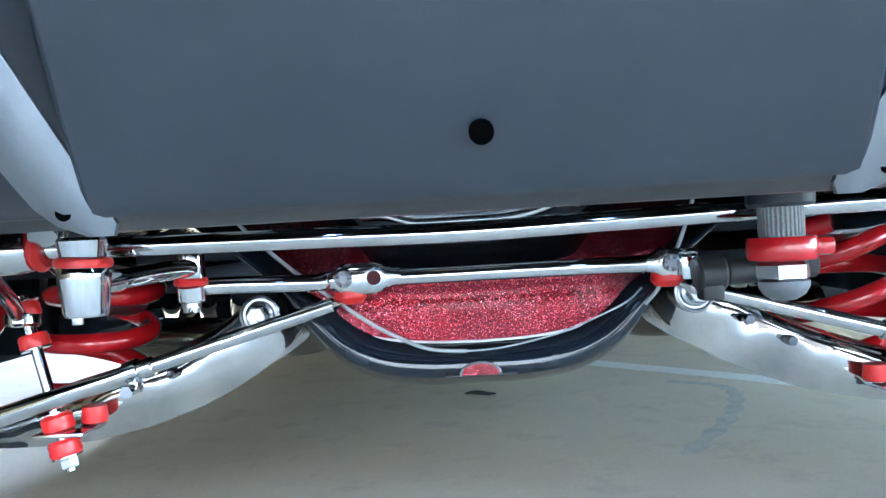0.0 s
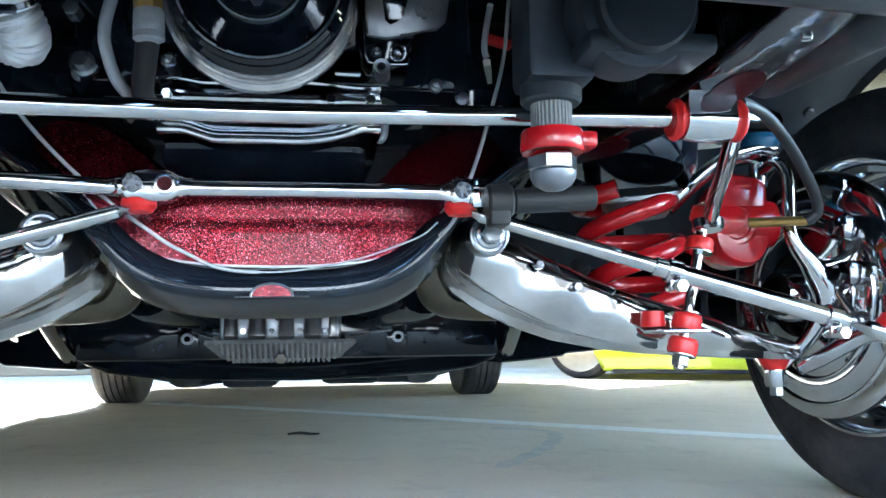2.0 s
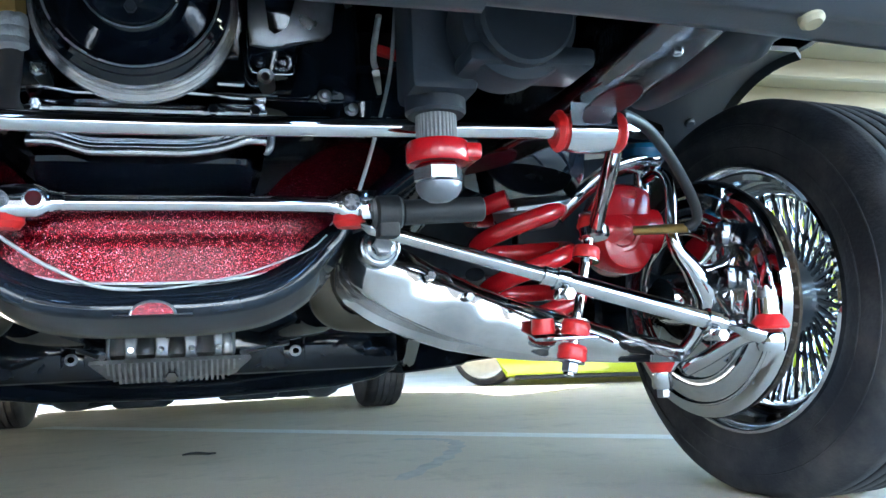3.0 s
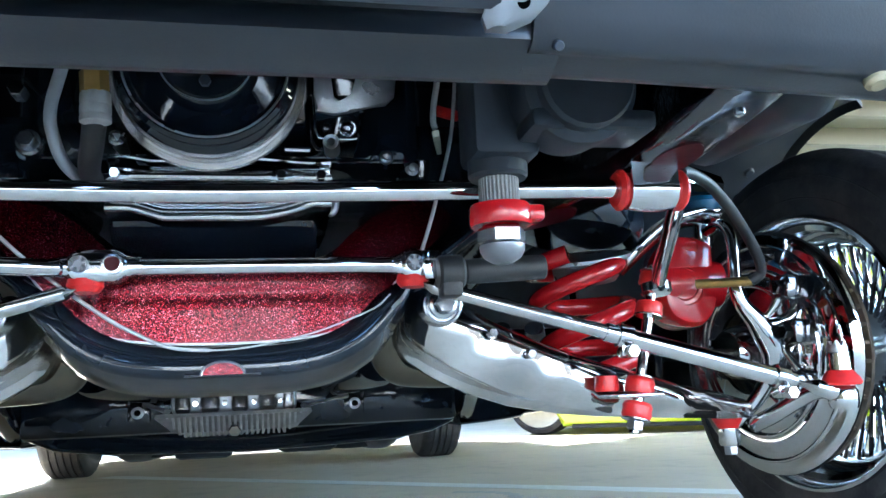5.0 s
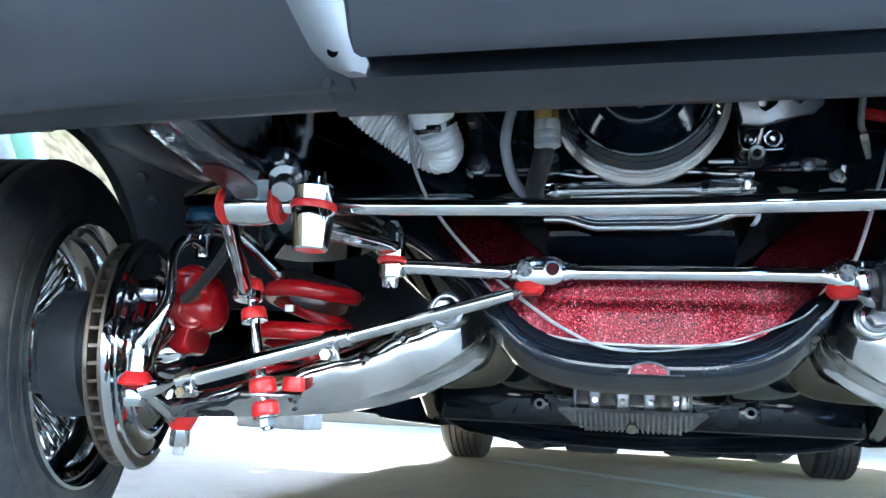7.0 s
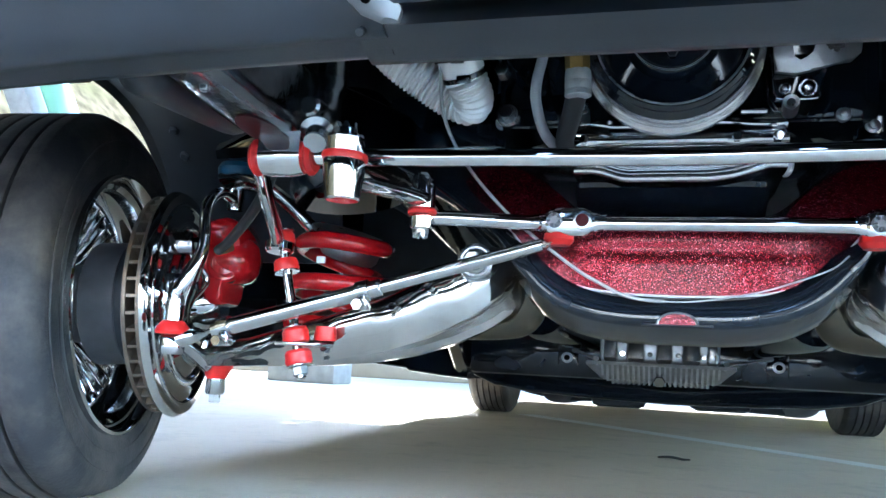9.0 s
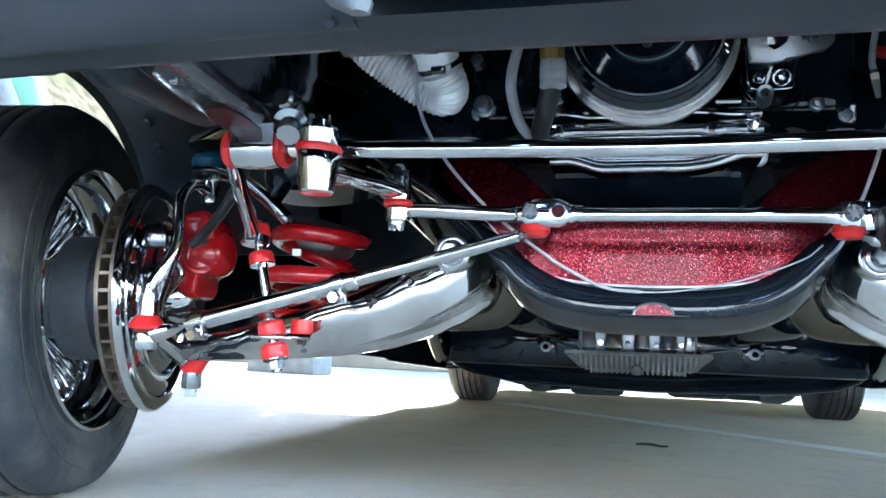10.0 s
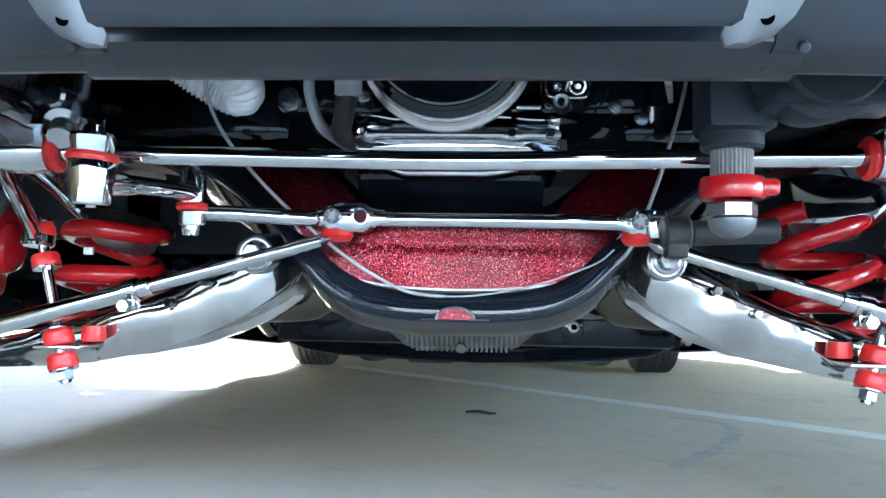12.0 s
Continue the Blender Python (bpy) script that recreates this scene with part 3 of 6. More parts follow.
# ---- chassis ----
def build_crossmember():
    c = thing("front_crossmember", "gloss black U-shaped front crossmember with red metal flake panel", "crossmember", (0, 0, 0.27))
    T = Matrix.Translation((0, 0, -0.27))
    # half outline, centre to tip: lower edge of the beam and its upper edge
    low = [(0.0, 0.259), (0.06, 0.260), (0.115, 0.269), (0.160, 0.292), (0.192, 0.328), (0.216, 0.372), (0.255, 0.405), (0.31, 0.445), (0.38, 0.48)]
    top = [(0.0, 0.425), (0.04, 0.425), (0.09, 0.425), (0.120, 0.432), (0.150, 0.456), (0.185, 0.487), (0.22, 0.510), (0.28, 0.535), (0.36, 0.56)]
    low = [(q.x, q.z) for q in curve_pts([(x, 0, z) for x, z in low], 8)]
    top = [(q.x, q.z) for q in curve_pts([(x, 0, z) for x, z in top], 8)]
    def at(tab, s):
        f = s * (len(tab) - 1)
        i = min(int(f), len(tab) - 2)
        k = f - i
        return (tab[i][0] * (1 - k) + tab[i + 1][0] * k, tab[i][1] * (1 - k) + tab[i + 1][1] * k)
    bm = B()
    rings = []
    N = 72
    for i in range(N + 1):
        q = -1 + 2 * i / N
        sg = 1 if q >= 0 else -1
        lx, lz = at(low, abs(q))
        tx, tz = at(top, abs(q))
        L, U = Vector((sg * lx, 0, lz)), Vector((sg * tx, 0, tz))
        d = (U - L)
        h = d.length
        d.normalize()
        yb = 0.05 * abs(q) ** 2
        k = max(0.0, min(1.0, (abs(q) - 0.42) / 0.26))
        squeeze = 1 - 0.62 * k * k * (3 - 2 * k)
        back = 0.17 + yb
        ring = []
        for up, yy in ((0.054, 0.012), (0.0515, 0.003), (0.047, -0.004), (0.042, -0.0085), (0.036, -0.0115), (0.030, -0.0130), (0.0235, -0.0128), (0.0195, -0.0105), (0.0175, -0.006), (0.006, 0.030), (0.0, 0.052), (0.006, 0.14), (0.03, back - yb)):
            ring.append(L + d * (up * squeeze) + Vector((0, yy + yb, 0)))
        ring.append(U + Vector((0, back, 0)))
        ring.append(U + Vector((0, 0.12 + yb, 0)))
        ring.append(U - d * 0.006 + Vector((0, 0.10 + yb, 0)))
        ring.append(U - d * 0.030 + Vector((0, 0.085 + yb, 0)))
        rings.append(ring)
    ring_loft(bm, rings)
    bm.transform(T)
    part("beam", bm, BLACK, c, sharp=48)
    # red flake field: belly and two petals, leaning back above
    edge_low = [(0.0, 0.313), (0.06, 0.315), (0.115, 0.323), (0.147, 0.339), (0.173, 0.360), (0.193, 0.385), (0.213, 0.405), (0.238, 0.427), (0.257, 0.445), (0.266, 0.459)]
    edge_up = [(0.0, 0.392), (0.06, 0.393), (0.105, 0.400), (0.120, 0.415), (0.140, 0.437), (0.168, 0.459), (0.200, 0.475), (0.236, 0.481), (0.257, 0.474), (0.266, 0.461)]
    edge_low = [(q.x, q.z) for q in curve_pts([(x, 0, z) for x, z in edge_low], 6)]
    edge_up = [(q.x, q.z) for q in curve_pts([(x, 0, z) for x, z in edge_up], 6)]
    def on(tab, x):
        for (xa, za), (xb, zb) in zip(tab, tab[1:]):
            if x <= xb:
                return za + (zb - za) * (x - xa) / (xb - xa)
        return tab[-1][1]
    def skin(x, z):
        return 0.006 + 0.45 * x * x + 0.32 * max(0.0, z - 0.395) + 0.0022 * math.exp(-((z - 0.366) / 0.007) ** 2)
    bm = B()
    rings = []
    for i in range(89):
        x = -0.2655 + 0.531 * i / 88
        lo, hi = on(edge_low, abs(x)), on(edge_up, abs(x))
        zs = [lo + (hi - lo) * k / 14 for k in range(15)]
        rings.append([Vector((x, skin(x, z), z)) for z in zs] + [Vector((x, skin(x, z) + 0.06, z)) for z in reversed(zs)])
    ring_loft(bm, rings)
    bm.transform(T)
    fl = part("flake_panel", bm, FLAKE, c, "red metal flake painted panel", sharp=50)
    ring = [(x, on(edge_low, abs(x))) for x in (-0.200 + 0.400 * i / 60 for i in range(61))]
    bm = B()
    tube(bm, [(x, skin(x, z), z) for x, z in ring], 0.0014, 8)
    bm.transform(T)
    part("panel_edge", bm, ALUMIN, fl, "thin silver leaf outline")
    # little red half-round badge on the lower nose
    bm = B()
    arc = [(0.0215 * math.cos(radians(a)), 0.0135 * math.sin(radians(a))) for a in range(0, 181, 12)]
    extrude_outline(bm, [(x, -0.0165 + 0.05 * zz, 0.280 + zz) for x, zz in arc], (0, 0.012, 0))
    bm.transform(T)
    bd = part("badge", bm, FLAKE, c, "small half-round red flake badge")
    bm = B()
    tube(bm, [(x, -0.0168 + 0.05 * zz, 0.280 + zz) for x, zz in arc], 0.0014, 8)
    tube(bm, [(-0.038, -0.0160, 0.2798), (0.038, -0.0160, 0.2798)], 0.0010, 8)
    bm.transform(T)
    part("badge_outline", bm, STEEL, bd)


def build_frame():
    f = thing("chassis_frame", "gloss black X-type car chassis frame rails", "car frame", (0, 0, 0.3))
    T = Matrix.Translation((0, 0, -0.3))
    def P(name, bm, mat=BLACK, label="", sharp=35, parent=None):
        bm.transform(T)
        return part(name, bm, mat, parent or f, label, sharp)
    RAIL = ((-0.385, 0.44, 0.530, 0.036, 0.046), (-0.36, 0.44, 0.527, 0.036, 0.046), (-0.25, 0.435, 0.512, 0.036, 0.045), (-0.14, 0.425, 0.500, 0.038, 0.045), (0.0, 0.41, 0.51, 0.04, 0.05), (0.20, 0.38, 0.52, 0.045, 0.055), (0.45, 0.34, 0.47, 0.045, 0.06))
    def rail_bottom(x, y):
        """Height of the rail's underside at a place."""
        for p, q in zip(RAIL, RAIL[1:]):
            if y <= q[0]:
                k = (y - p[0]) / (q[0] - p[0])
                _, cx, cz, w, h = [u + (v - u) * k for u, v in zip(p, q)]
                f = min(0.98, abs(x - cx) / w)
                return cz - h * (1 - f ** (2 / 0.45)) ** 0.225
    for s in (-1, 1):
        # frame horn running forward
        bm = B()
        rings = []
        for y, x, z, w, h in RAIL:
            r = []
            for k in range(32):
                a = 2 * math.pi * k / 32
                cx, cz = math.cos(a), math.sin(a)
                e = 0.45
                r.append(Vector((s * (x + w * math.copysign(abs(cx) ** e, cx)), y, z + h * math.copysign(abs(cz) ** e, cz))))
            rings.append(r)
        ring_loft(bm, rings)
        horn = P("frame_horn", bm, DARKCHROME)
        for cx, cy, ax, ay in ((0.431, -0.195, 0.021, 0.040), (0.395, 0.075, 0.022, 0.080)):
            bm = B()
            rings = []
            for k in range(32):
                a = 2 * math.pi * k / 32
                ring = []
                for fr, dz in ((0.03, 0.004), (0.4, 0.004), (1.0, 0.004), (1.0, -0.0012), (0.7, -0.0012), (0.35, -0.0012), (0.03, -0.0012)):
                    x, y = cx + ax * fr * math.cos(a), cy + ay * fr * math.sin(a)
                    ring.append(Vector((s * x, y, rail_bottom(x, y) + dz)))
                rings.append(ring)
            ring_loft(bm, rings, closed=True)
            P("oval_patch", bm, MAROON, "maroon oval on the rail", parent=horn)
        for yy in (-0.30, -0.37):
            bm = B()
            zc = 0.474 - 0.125 * (yy + 0.30)
            lathe(bm, [(0.0030, 0.002), (0.0042, 0.001), (0.0050, 0.003), (0.0050, 0.012), (0.0030, 0.012)], (s * 0.436, yy, zc - 0.0065), (0, 0, 1), 18, closed=True)
            P("slot_rim", bm, DULL_CHROME, parent=horn)
        # tubular radiator support stay outboard
        bm = B()
        tube(bm, curve_pts([(s * 0.52, -0.40, 0.50), (s * 0.52, -0.28, 0.505), (s * 0.525, -0.12, 0.515), (s * 0.53, -0.08, 0.52)]), [0.022] * 8 + [0.030] * 16 + [0.02], 16)
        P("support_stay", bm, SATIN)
        # X-frame leg, running back and outwards
        bm = B()
        pts = curve_pts([(s * 0.23, 0.50, 0.33), (s * 0.23, 0.58, 0.32), (s * 0.20, 0.75, 0.315), (s * 0.14, 1.05, 0.31)])
        tube(bm, pts, [0.05] * len(pts), 18)
        P("x_leg", bm, BLACK)
        bm = B()
        pts = curve_pts([(s * 0.212, 0.25, 0.43), (s * 0.214, 0.285, 0.350), (s * 0.223, 0.305, 0.307), (s * 0.26, 0.322, 0.295), (s * 0.36, 0.345, 0.293), (s * 0.52, 0.38, 0.298)])
        tube(bm, pts, [0.031] * len(pts), 20)
        P("side_pipe", bm, PIPECHROME, "dark polished exhaust elbow")
        # upper spring tower
        bm = B()
        lathe(bm, [(0.05, 0.0), (0.082, 0.0), (0.088, 0.01), (0.085, 0.12), (0.06, 0.15)], (s * 0.455, 0.135, 0.452), (s * 0.15, 0.05, 1), 28)
        P("spring_tower", bm, BLACK)
    # belly: wide rear cross beam
    bm = B()
    half = [(0.0, 0.143), (0.20, 0.148), (0.34, 0.154), (0.44, 0.168), (0.495, 0.190), (0.524, 0.218), (0.541, 0.262), (0.547, 0.33)]
    prof = [(-x, z) for x, z in reversed(half[1:])] + half
    rings = []
    for y, dz, k in ((1.200, 0.014, 0.975), (1.196, 0.010, 0.982), (1.195, 0.006, 0.99), (1.198, 0.002, 0.997), (1.206, 0.0, 1.0), (1.40, 0.0, 1.0), (1.75, 0.015, 1.0), (1.80, 0.04, 1.0)):
        rings.append([Vector((x * k, y - (0.16 * (0.345 - z) if y < 1.3 else 0), z + dz)) for x, z in prof] + [Vector((x * 0.96, y, 0.345)) for x, z in (prof[-1], prof[0])])
    ring_loft(bm, rings)
    belly = P("cross_beam", bm, BLACK, "wide gloss black underbody beam")
    for s in (-1, 1):
        bm = B()
        extrude_outline(bm, [(s * x, 1.1935 - 0.16 * (0.345 - z), z) for x, z in ((0.435, 0.275), (0.480, 0.275), (0.468, 0.215), (0.44, 0.195), (0.425, 0.215))], (0, 0.008, 0), 0.002)
        P("maroon_patch", bm, MAROON, "maroon painted stripe", parent=belly)
        for pts, r in (([(0.34, 0.33, 0.36), (0.42, 0.62, 0.29), (0.545, 1.22, 0.205)], 0.02), ([(0.40, 0.34, 0.35), (0.52, 0.75, 0.27), (0.68, 1.35, 0.228)], 0.014), ([(0.46, 0.36, 0.35), (0.64, 0.85, 0.28), (0.84, 1.4, 0.245)], 0.016)):
            bm = B()
            tube(bm, curve_pts([(s * x, y, z) for x, y, z in pts]), r, 12, 0.7)
            P("outrigger", bm, BLACK)
        # floor pan stepping up from the beam to the rocker
        bm = B()
        rings = []
        for y, dz in ((1.262, 0.012), (1.252, 0.006), (1.255, 0.001), (1.265, 0.0), (1.75, 0.0), (2.38, 0.008)):
            rings.append([Vector((s * x, y + (0.05 if z > 0.29 else 0), z + dz)) for x, z in ((0.535, 0.176), (0.60, 0.180), (0.70, 0.189), (0.71, 0.196), (0.80, 0.204), (0.90, 0.211), (0.935, 0.221), (0.952, 0.24), (0.955, 0.31), (0.535, 0.31))])
        ring_loft(bm, rings)
        P("floor_pan", bm, BLACK)
        bm = B()
        lathe(bm, [(0.0125, 0), (0.0125, 0.010), (0.0085, 0.011), (0.0075, 0.004), (0.001, 0.004)], (s * 0.228, 0.9590, 0.246), (0, -1, 0), 20)
        fb = P("frame_bolt", bm, STEEL)
        # black disc paints the shade inside the bolt's socket
        bm = B()
        cyl(bm, (s * 0.228, 0.9476, 0.246), (s * 0.228, 0.953, 0.246), 0.0066, 16)
        P("socket_shade", bm, HOLE_SHADE, parent=fb)
        bm = B()
        block(bm, (s * 0.226 - 0.024, 0.9585, 0.215), (s * 0.226 + 0.024, 1.0, 0.28), 0.003)
        P("mount_bracket", bm, BLACK)
    bm = B()
    tube(bm, curve_pts([(-0.36, 1.166, 0.205), (-0.2, 1.163, 0.185), (0.0, 1.162, 0.178), (0.22, 1.164, 0.190), (0.42, 1.166, 0.208)]), 0.006, 10)
    P("brake_line", bm, BLACK, parent=belly)
    bm = B()
    block(bm, (-0.46, 0.96, 0.20), (0.46, 1.02, 0.335), 0.012)
    P("gearbox_crossmember", bm, BLACK)


def build_transmission():
    t = thing("transmission", "dark automatic gearbox with finned cast aluminium oil pan", "gearbox", (0, 0, 0.2))
    T = Matrix.Translation((0, 0, -0.2))
    def P(name, bm, mat, label="", parent=None):
        bm.transform(T)
        return part(name, bm, mat, parent or t, label)
    bm = B()
    block(bm, (-0.135, 0.76, 0.275), (0.095, 1.16, 0.42), 0.02)
    P("case", bm, DARK)
    bm = B()
    block(bm, (-0.140, 0.764, 0.240), (0.096, 1.15, 0.300), 0.008)
    up = P("pan_flange", bm, STEEL, "polished pan rail")
    # pan body in the darker cast tone, painting the shade between its fins
    bm = B()
    rings = []
    for z, g in ((0.241, 0.0), (0.234, -0.002), (0.228, 0.004), (0.216, 0.018), (0.207, 0.026), (0.204, 0.034)):
        lo, hi = (-0.165 + g, 0.748 + g), (0.123 - g, 1.16 - g)
        rings.append([Vector((lo[0], lo[1], z)), Vector((hi[0], lo[1], z)), Vector((hi[0], hi[1], z)), Vector((lo[0], hi[1], z))])
    ring_loft(bm, rings)
    pan = P("oil_pan", bm, PANCAST, "finned cast aluminium pan")
    for i in range(25):
        x = -0.146 + i * 0.0103
        e = max(0.0, abs(x + 0.023) - 0.098)
        zb = 0.196 + 1.1 * e
        bm = B()
        extrude_outline(bm, [(x, 0.741, 0.234), (x, 0.762, zb + 0.0045), (x, 0.768, zb), (x, 1.12, zb), (x, 1.12, zb + 0.009), (x, 0.785, zb + 0.009), (x, 0.758, 0.234)], (0.0042, 0, 0))
        P("fin", bm, FINCAST, parent=pan)
    bm = B()
    hexnut(bm, (-0.021, 0.775, 0.216), (-0.021, 0.745, 0.204), 0.012)
    P("drain_plug", bm, CHROME, parent=pan)
    for x, r in ((-0.118, 0.016), (-0.068, 0.020), (-0.012, 0.018), (0.040, 0.020), (0.080, 0.012)):
        bm = B()
        lathe(bm, [(r * 0.7, 0.0), (r, 0.006), (r, 0.045), (r * 0.8, 0.055)], (x, 0.768, 0.241), (0, 0.1, 1), 20)
        P("pan_rib", bm, RINGSTEEL, parent=up)
    for i, x in enumerate((-0.094, -0.040, 0.015, 0.064)):
        bm = B()
        hexnut(bm, (x, 0.766, 0.258), (x, 0.752, 0.258), 0.006)
        P("pan_bolt", bm, CHROME, parent=up)
    bm = B()
    tube(bm, [(0.11, 0.80, 0.246), (0.205, 0.90, 0.262)], 0.0075, 10, 0.7)
    P("cooler_pipe", bm, FINCAST)
    bm = B()
    tube(bm, [(-0.15, 0.80, 0.246), (-0.205, 0.90, 0.262)], 0.0075, 10, 0.7)
    P("cooler_pipe", bm, FINCAST)


def build_rear():
    for s in (-1, 1):
        w = thing("rear_wheel_assembly", "black ribbed-tread rear tyre on the concrete", "wheel", (s * 0.75, 2.78, 0.30), "road wheels")
        bm = B()
        r, h = 0.30, 0.085
        prof = [(r * 0.64, -h * 0.8), (r * 0.82, -h), (r * 0.95, -h * 0.94), (r * 0.988, -h * 0.78)]
        for k in range(5):
            a = -0.70 + k * 0.30
            prof += [(r, h * a), (r, h * (a + 0.22)), (r - 0.006, h * (a + 0.23)), (r - 0.006, h * (a + 0.29))]
        prof += [(r * 0.988, h * 0.82), (r * 0.95, h * 0.94), (r * 0.82, h), (r * 0.64, h * 0.8)]
        lathe(bm, prof, (0, 0, 0), (1, 0, 0), 56, closed=True)
        for v in bm.verts:
            v.co.z = max(v.co.z, -0.2985)
        part("tyre", bm, RUBBER, w)
        bm = B()
        lathe(bm, [(0.19, -h * 0.75), (0.17, -h * 0.5), (0.16, 0), (0.05, h * 0.3), (0.02, h * 0.3), (0.02, h * 0.2), (0.15, -0.01), (0.165, -h * 0.55), (0.185, -h * 0.8)], (0, 0, 0), (s, 0, 0), 36)
        part("rim", bm, STEEL, w)
    ax = thing("rear_axle", "dark rear axle housing with exhaust pipes beneath", "axle", (0, 2.78, 0.3))
    bm = B()
    tube(bm, [(-0.70, 0, 0), (-0.2, 0, 0), (-0.12, 0, 0), (0, 0, 0), (0.12, 0, 0), (0.2, 0, 0), (0.70, 0, 0)], [0.04, 0.042, 0.10, 0.14, 0.10, 0.042, 0.04], 18)
    part("housing", bm, DARK, ax)
    for x, ln in ((-0.32, 0.5), (0.36, 0.42)):
        bm = B()
        tube(bm, curve_pts([(x, -1.45, -0.10), (x, -1.25, -0.150), (x * 0.9, -1.15 + ln, -0.155), (x, -0.30, -0.11)]), 0.036, 14)
        part("muffler", bm, DARK, ax, "dull exhaust muffler")
    bm = B()
    block(bm, (-0.22, -1.25, -0.188), (-0.06, -0.95, -0.12), 0.02)
    block(bm, (0.06, -1.20, -0.186), (0.24, -0.95, -0.12), 0.025)
    tube(bm, curve_pts([(-0.52, -1.1, -0.13), (-0.3, -1.15, -0.165), (0.0, -1.12, -0.15), (0.3, -1.15, -0.17), (0.52, -1.1, -0.13)]), 0.016, 10)
    part("hanger_plate", bm, DARK, ax)


# ---- engine ----
def build_engine():
    e = thing("engine", "black painted V8 engine front with chrome oil pan and pulley", "engine", (0, 0, 0.48))
    T = Matrix.Translation((0, 0, -0.48))
    def P(name, bm, mat, label="", parent=None, sharp=35):
        bm.transform(T)
        return part(name, bm, mat, parent or e, label, sharp)
    bm = B()
    block(bm, (-0.24, 0.08, 0.53), (0.24, 0.72, 0.93), 0.03)
    P("block", bm, BLACK)
    bm = B()
    extrude_outline(bm, [(-0.15, -0.02, 0.545), (0.15, -0.02, 0.545), (0.17, -0.02, 0.66), (0.12, -0.02, 0.80), (-0.12, -0.02, 0.80), (-0.17, -0.02, 0.66)], (0, 0.12, 0), 0.012)
    P("timing_cover", bm, BLACK)
    # crank pulley with V-groove and damper ring
    bm = B()
    prof = [(0.004, 0.0), (0.020, 0.0), (0.022, -0.012), (0.040, -0.012), (0.048, -0.004), (0.050, 0.006), (0.070, 0.010), (0.072, -0.002), (0.080, -0.004), (0.0835, 0.0), (0.0815, 0.012), (0.0845, 0.016), (0.0875, 0.018), (0.0895, 0.030), (0.0895, 0.044), (0.085, 0.048), (0.02, 0.05)]
    lathe(bm, prof[:13], (-0.010, -0.125, 0.574), (0, 1, 0), 56)
    pul = P("crank_pulley", bm, BLACK, "black crank pulley")
    bm = B()
    ring = [(r * 1.05, h) for r, h in [(0.0740, 0.016), (0.0795, 0.016), (0.0800, 0.023), (0.0850, 0.024), (0.0855, 0.030), (0.0875, 0.031), (0.0875, 0.034), (0.0905, 0.036), (0.0880, 0.038), (0.0880, 0.041), (0.0905, 0.043), (0.0905, 0.052), (0.086, 0.056), (0.0740, 0.056)]]
    lathe(bm, ring, (-0.010, -0.125, 0.574), (0, 1, 0), 64, closed=True)
    P("damper_ring", bm, RINGSTEEL, "grooved steel damper ring", pul)
    # thin steel rings added as the glints on the black hub's steps
    for rr, yy, tr in ((0.0775, -0.1295, 0.0011), (0.044, -0.137, 0.0009)):
        bm = B()
        tube(bm, [(-0.010 + rr * math.cos(a), yy, 0.574 + rr * math.sin(a)) for a in (2 * math.pi * k / 48 for k in range(48))], tr, 6, closed=True)
        P("glint_ring", bm, STEEL, parent=pul)
    for k in range(3):
        a = radians(120 * k + 30)
        bm = B()
        hexnut(bm, (-0.010 + 0.026 * math.cos(a), -0.136, 0.574 + 0.026 * math.sin(a)), (-0.010 + 0.026 * math.cos(a), -0.143, 0.574 + 0.026 * math.sin(a)), 0.0055)
        P("hub_bolt", bm, DARK, parent=pul)
    bm = B()
    hexnut(bm, (-0.010, -0.125, 0.574), (-0.010, -0.143, 0.574), 0.012)
    P("crank_bolt", bm, STEEL, parent=pul)
    # chrome oil pan: wavy top ledge, bolted rail and rolled lower lip
    def wave(x):
        return 0.0022 * math.sin(x * 46 + 0.4) - 0.0015 * math.exp(-((x + 0.075) / 0.012) ** 2)
    def lip_z(x):
        if x < -0.055:
            k = max(0.0, min(1.0, (x + 0.100) / 0.045))
            return 0.4555 - 0.0105 * k * k * (3 - 2 * k)
        k = max(0.0, min(1.0, (x - 0.02) / 0.075))
        return 0.445 + 0.016 * k * k
    def boss(x):
        return sum(math.exp(-((x - c) / 0.011) ** 2) for c in (-0.106, 0.060))
    xs = [-0.118 + 0.232 * k / 48 for k in range(49)]
    bm = B()
    rings = []
    for x in xs:
        w, l, o = wave(x), lip_z(x), boss(x)
        bow = 0.006 * (1 - (x / 0.12) ** 2)
        rings.append([Vector((x, y, z)) for y, z in (
            (0.10, 0.517), (-0.006, 0.5125 + w), (-0.018, 0.5105 + w), (-0.023, 0.5075 + w), (-0.021, 0.5035 + w), (-0.010, 0.501 + w), (-0.006, 0.498), (-0.008, 0.4945),
            (-0.024 - 0.003 * o, 0.4925 + 0.0015 * o), (-0.031 - 0.004 * o, 0.4895 + 0.001 * o), (-0.0335 - 0.004 * o, 0.486), (-0.031 - 0.004 * o, 0.4825 - 0.002 * o), (-0.022, 0.480 - 0.002 * o), (-0.010 - bow, 0.477), (-0.006 - bow, 0.470),
            (-0.010 - bow, l + 0.0085), (-0.019 - bow, l + 0.0055), (-0.0225 - bow, l + 0.001), (-0.0215 - bow, l - 0.0035), (-0.016 - bow, l - 0.006), (0.004, l - 0.006), (0.10, 0.450), (0.45, 0.470), (0.45, 0.517))])
    ring_loft(bm, rings)
    pan = P("oil_pan", bm, CHROME, "chrome engine oil pan with rolled lip", sharp=60)
    bm = B()
    rings = []
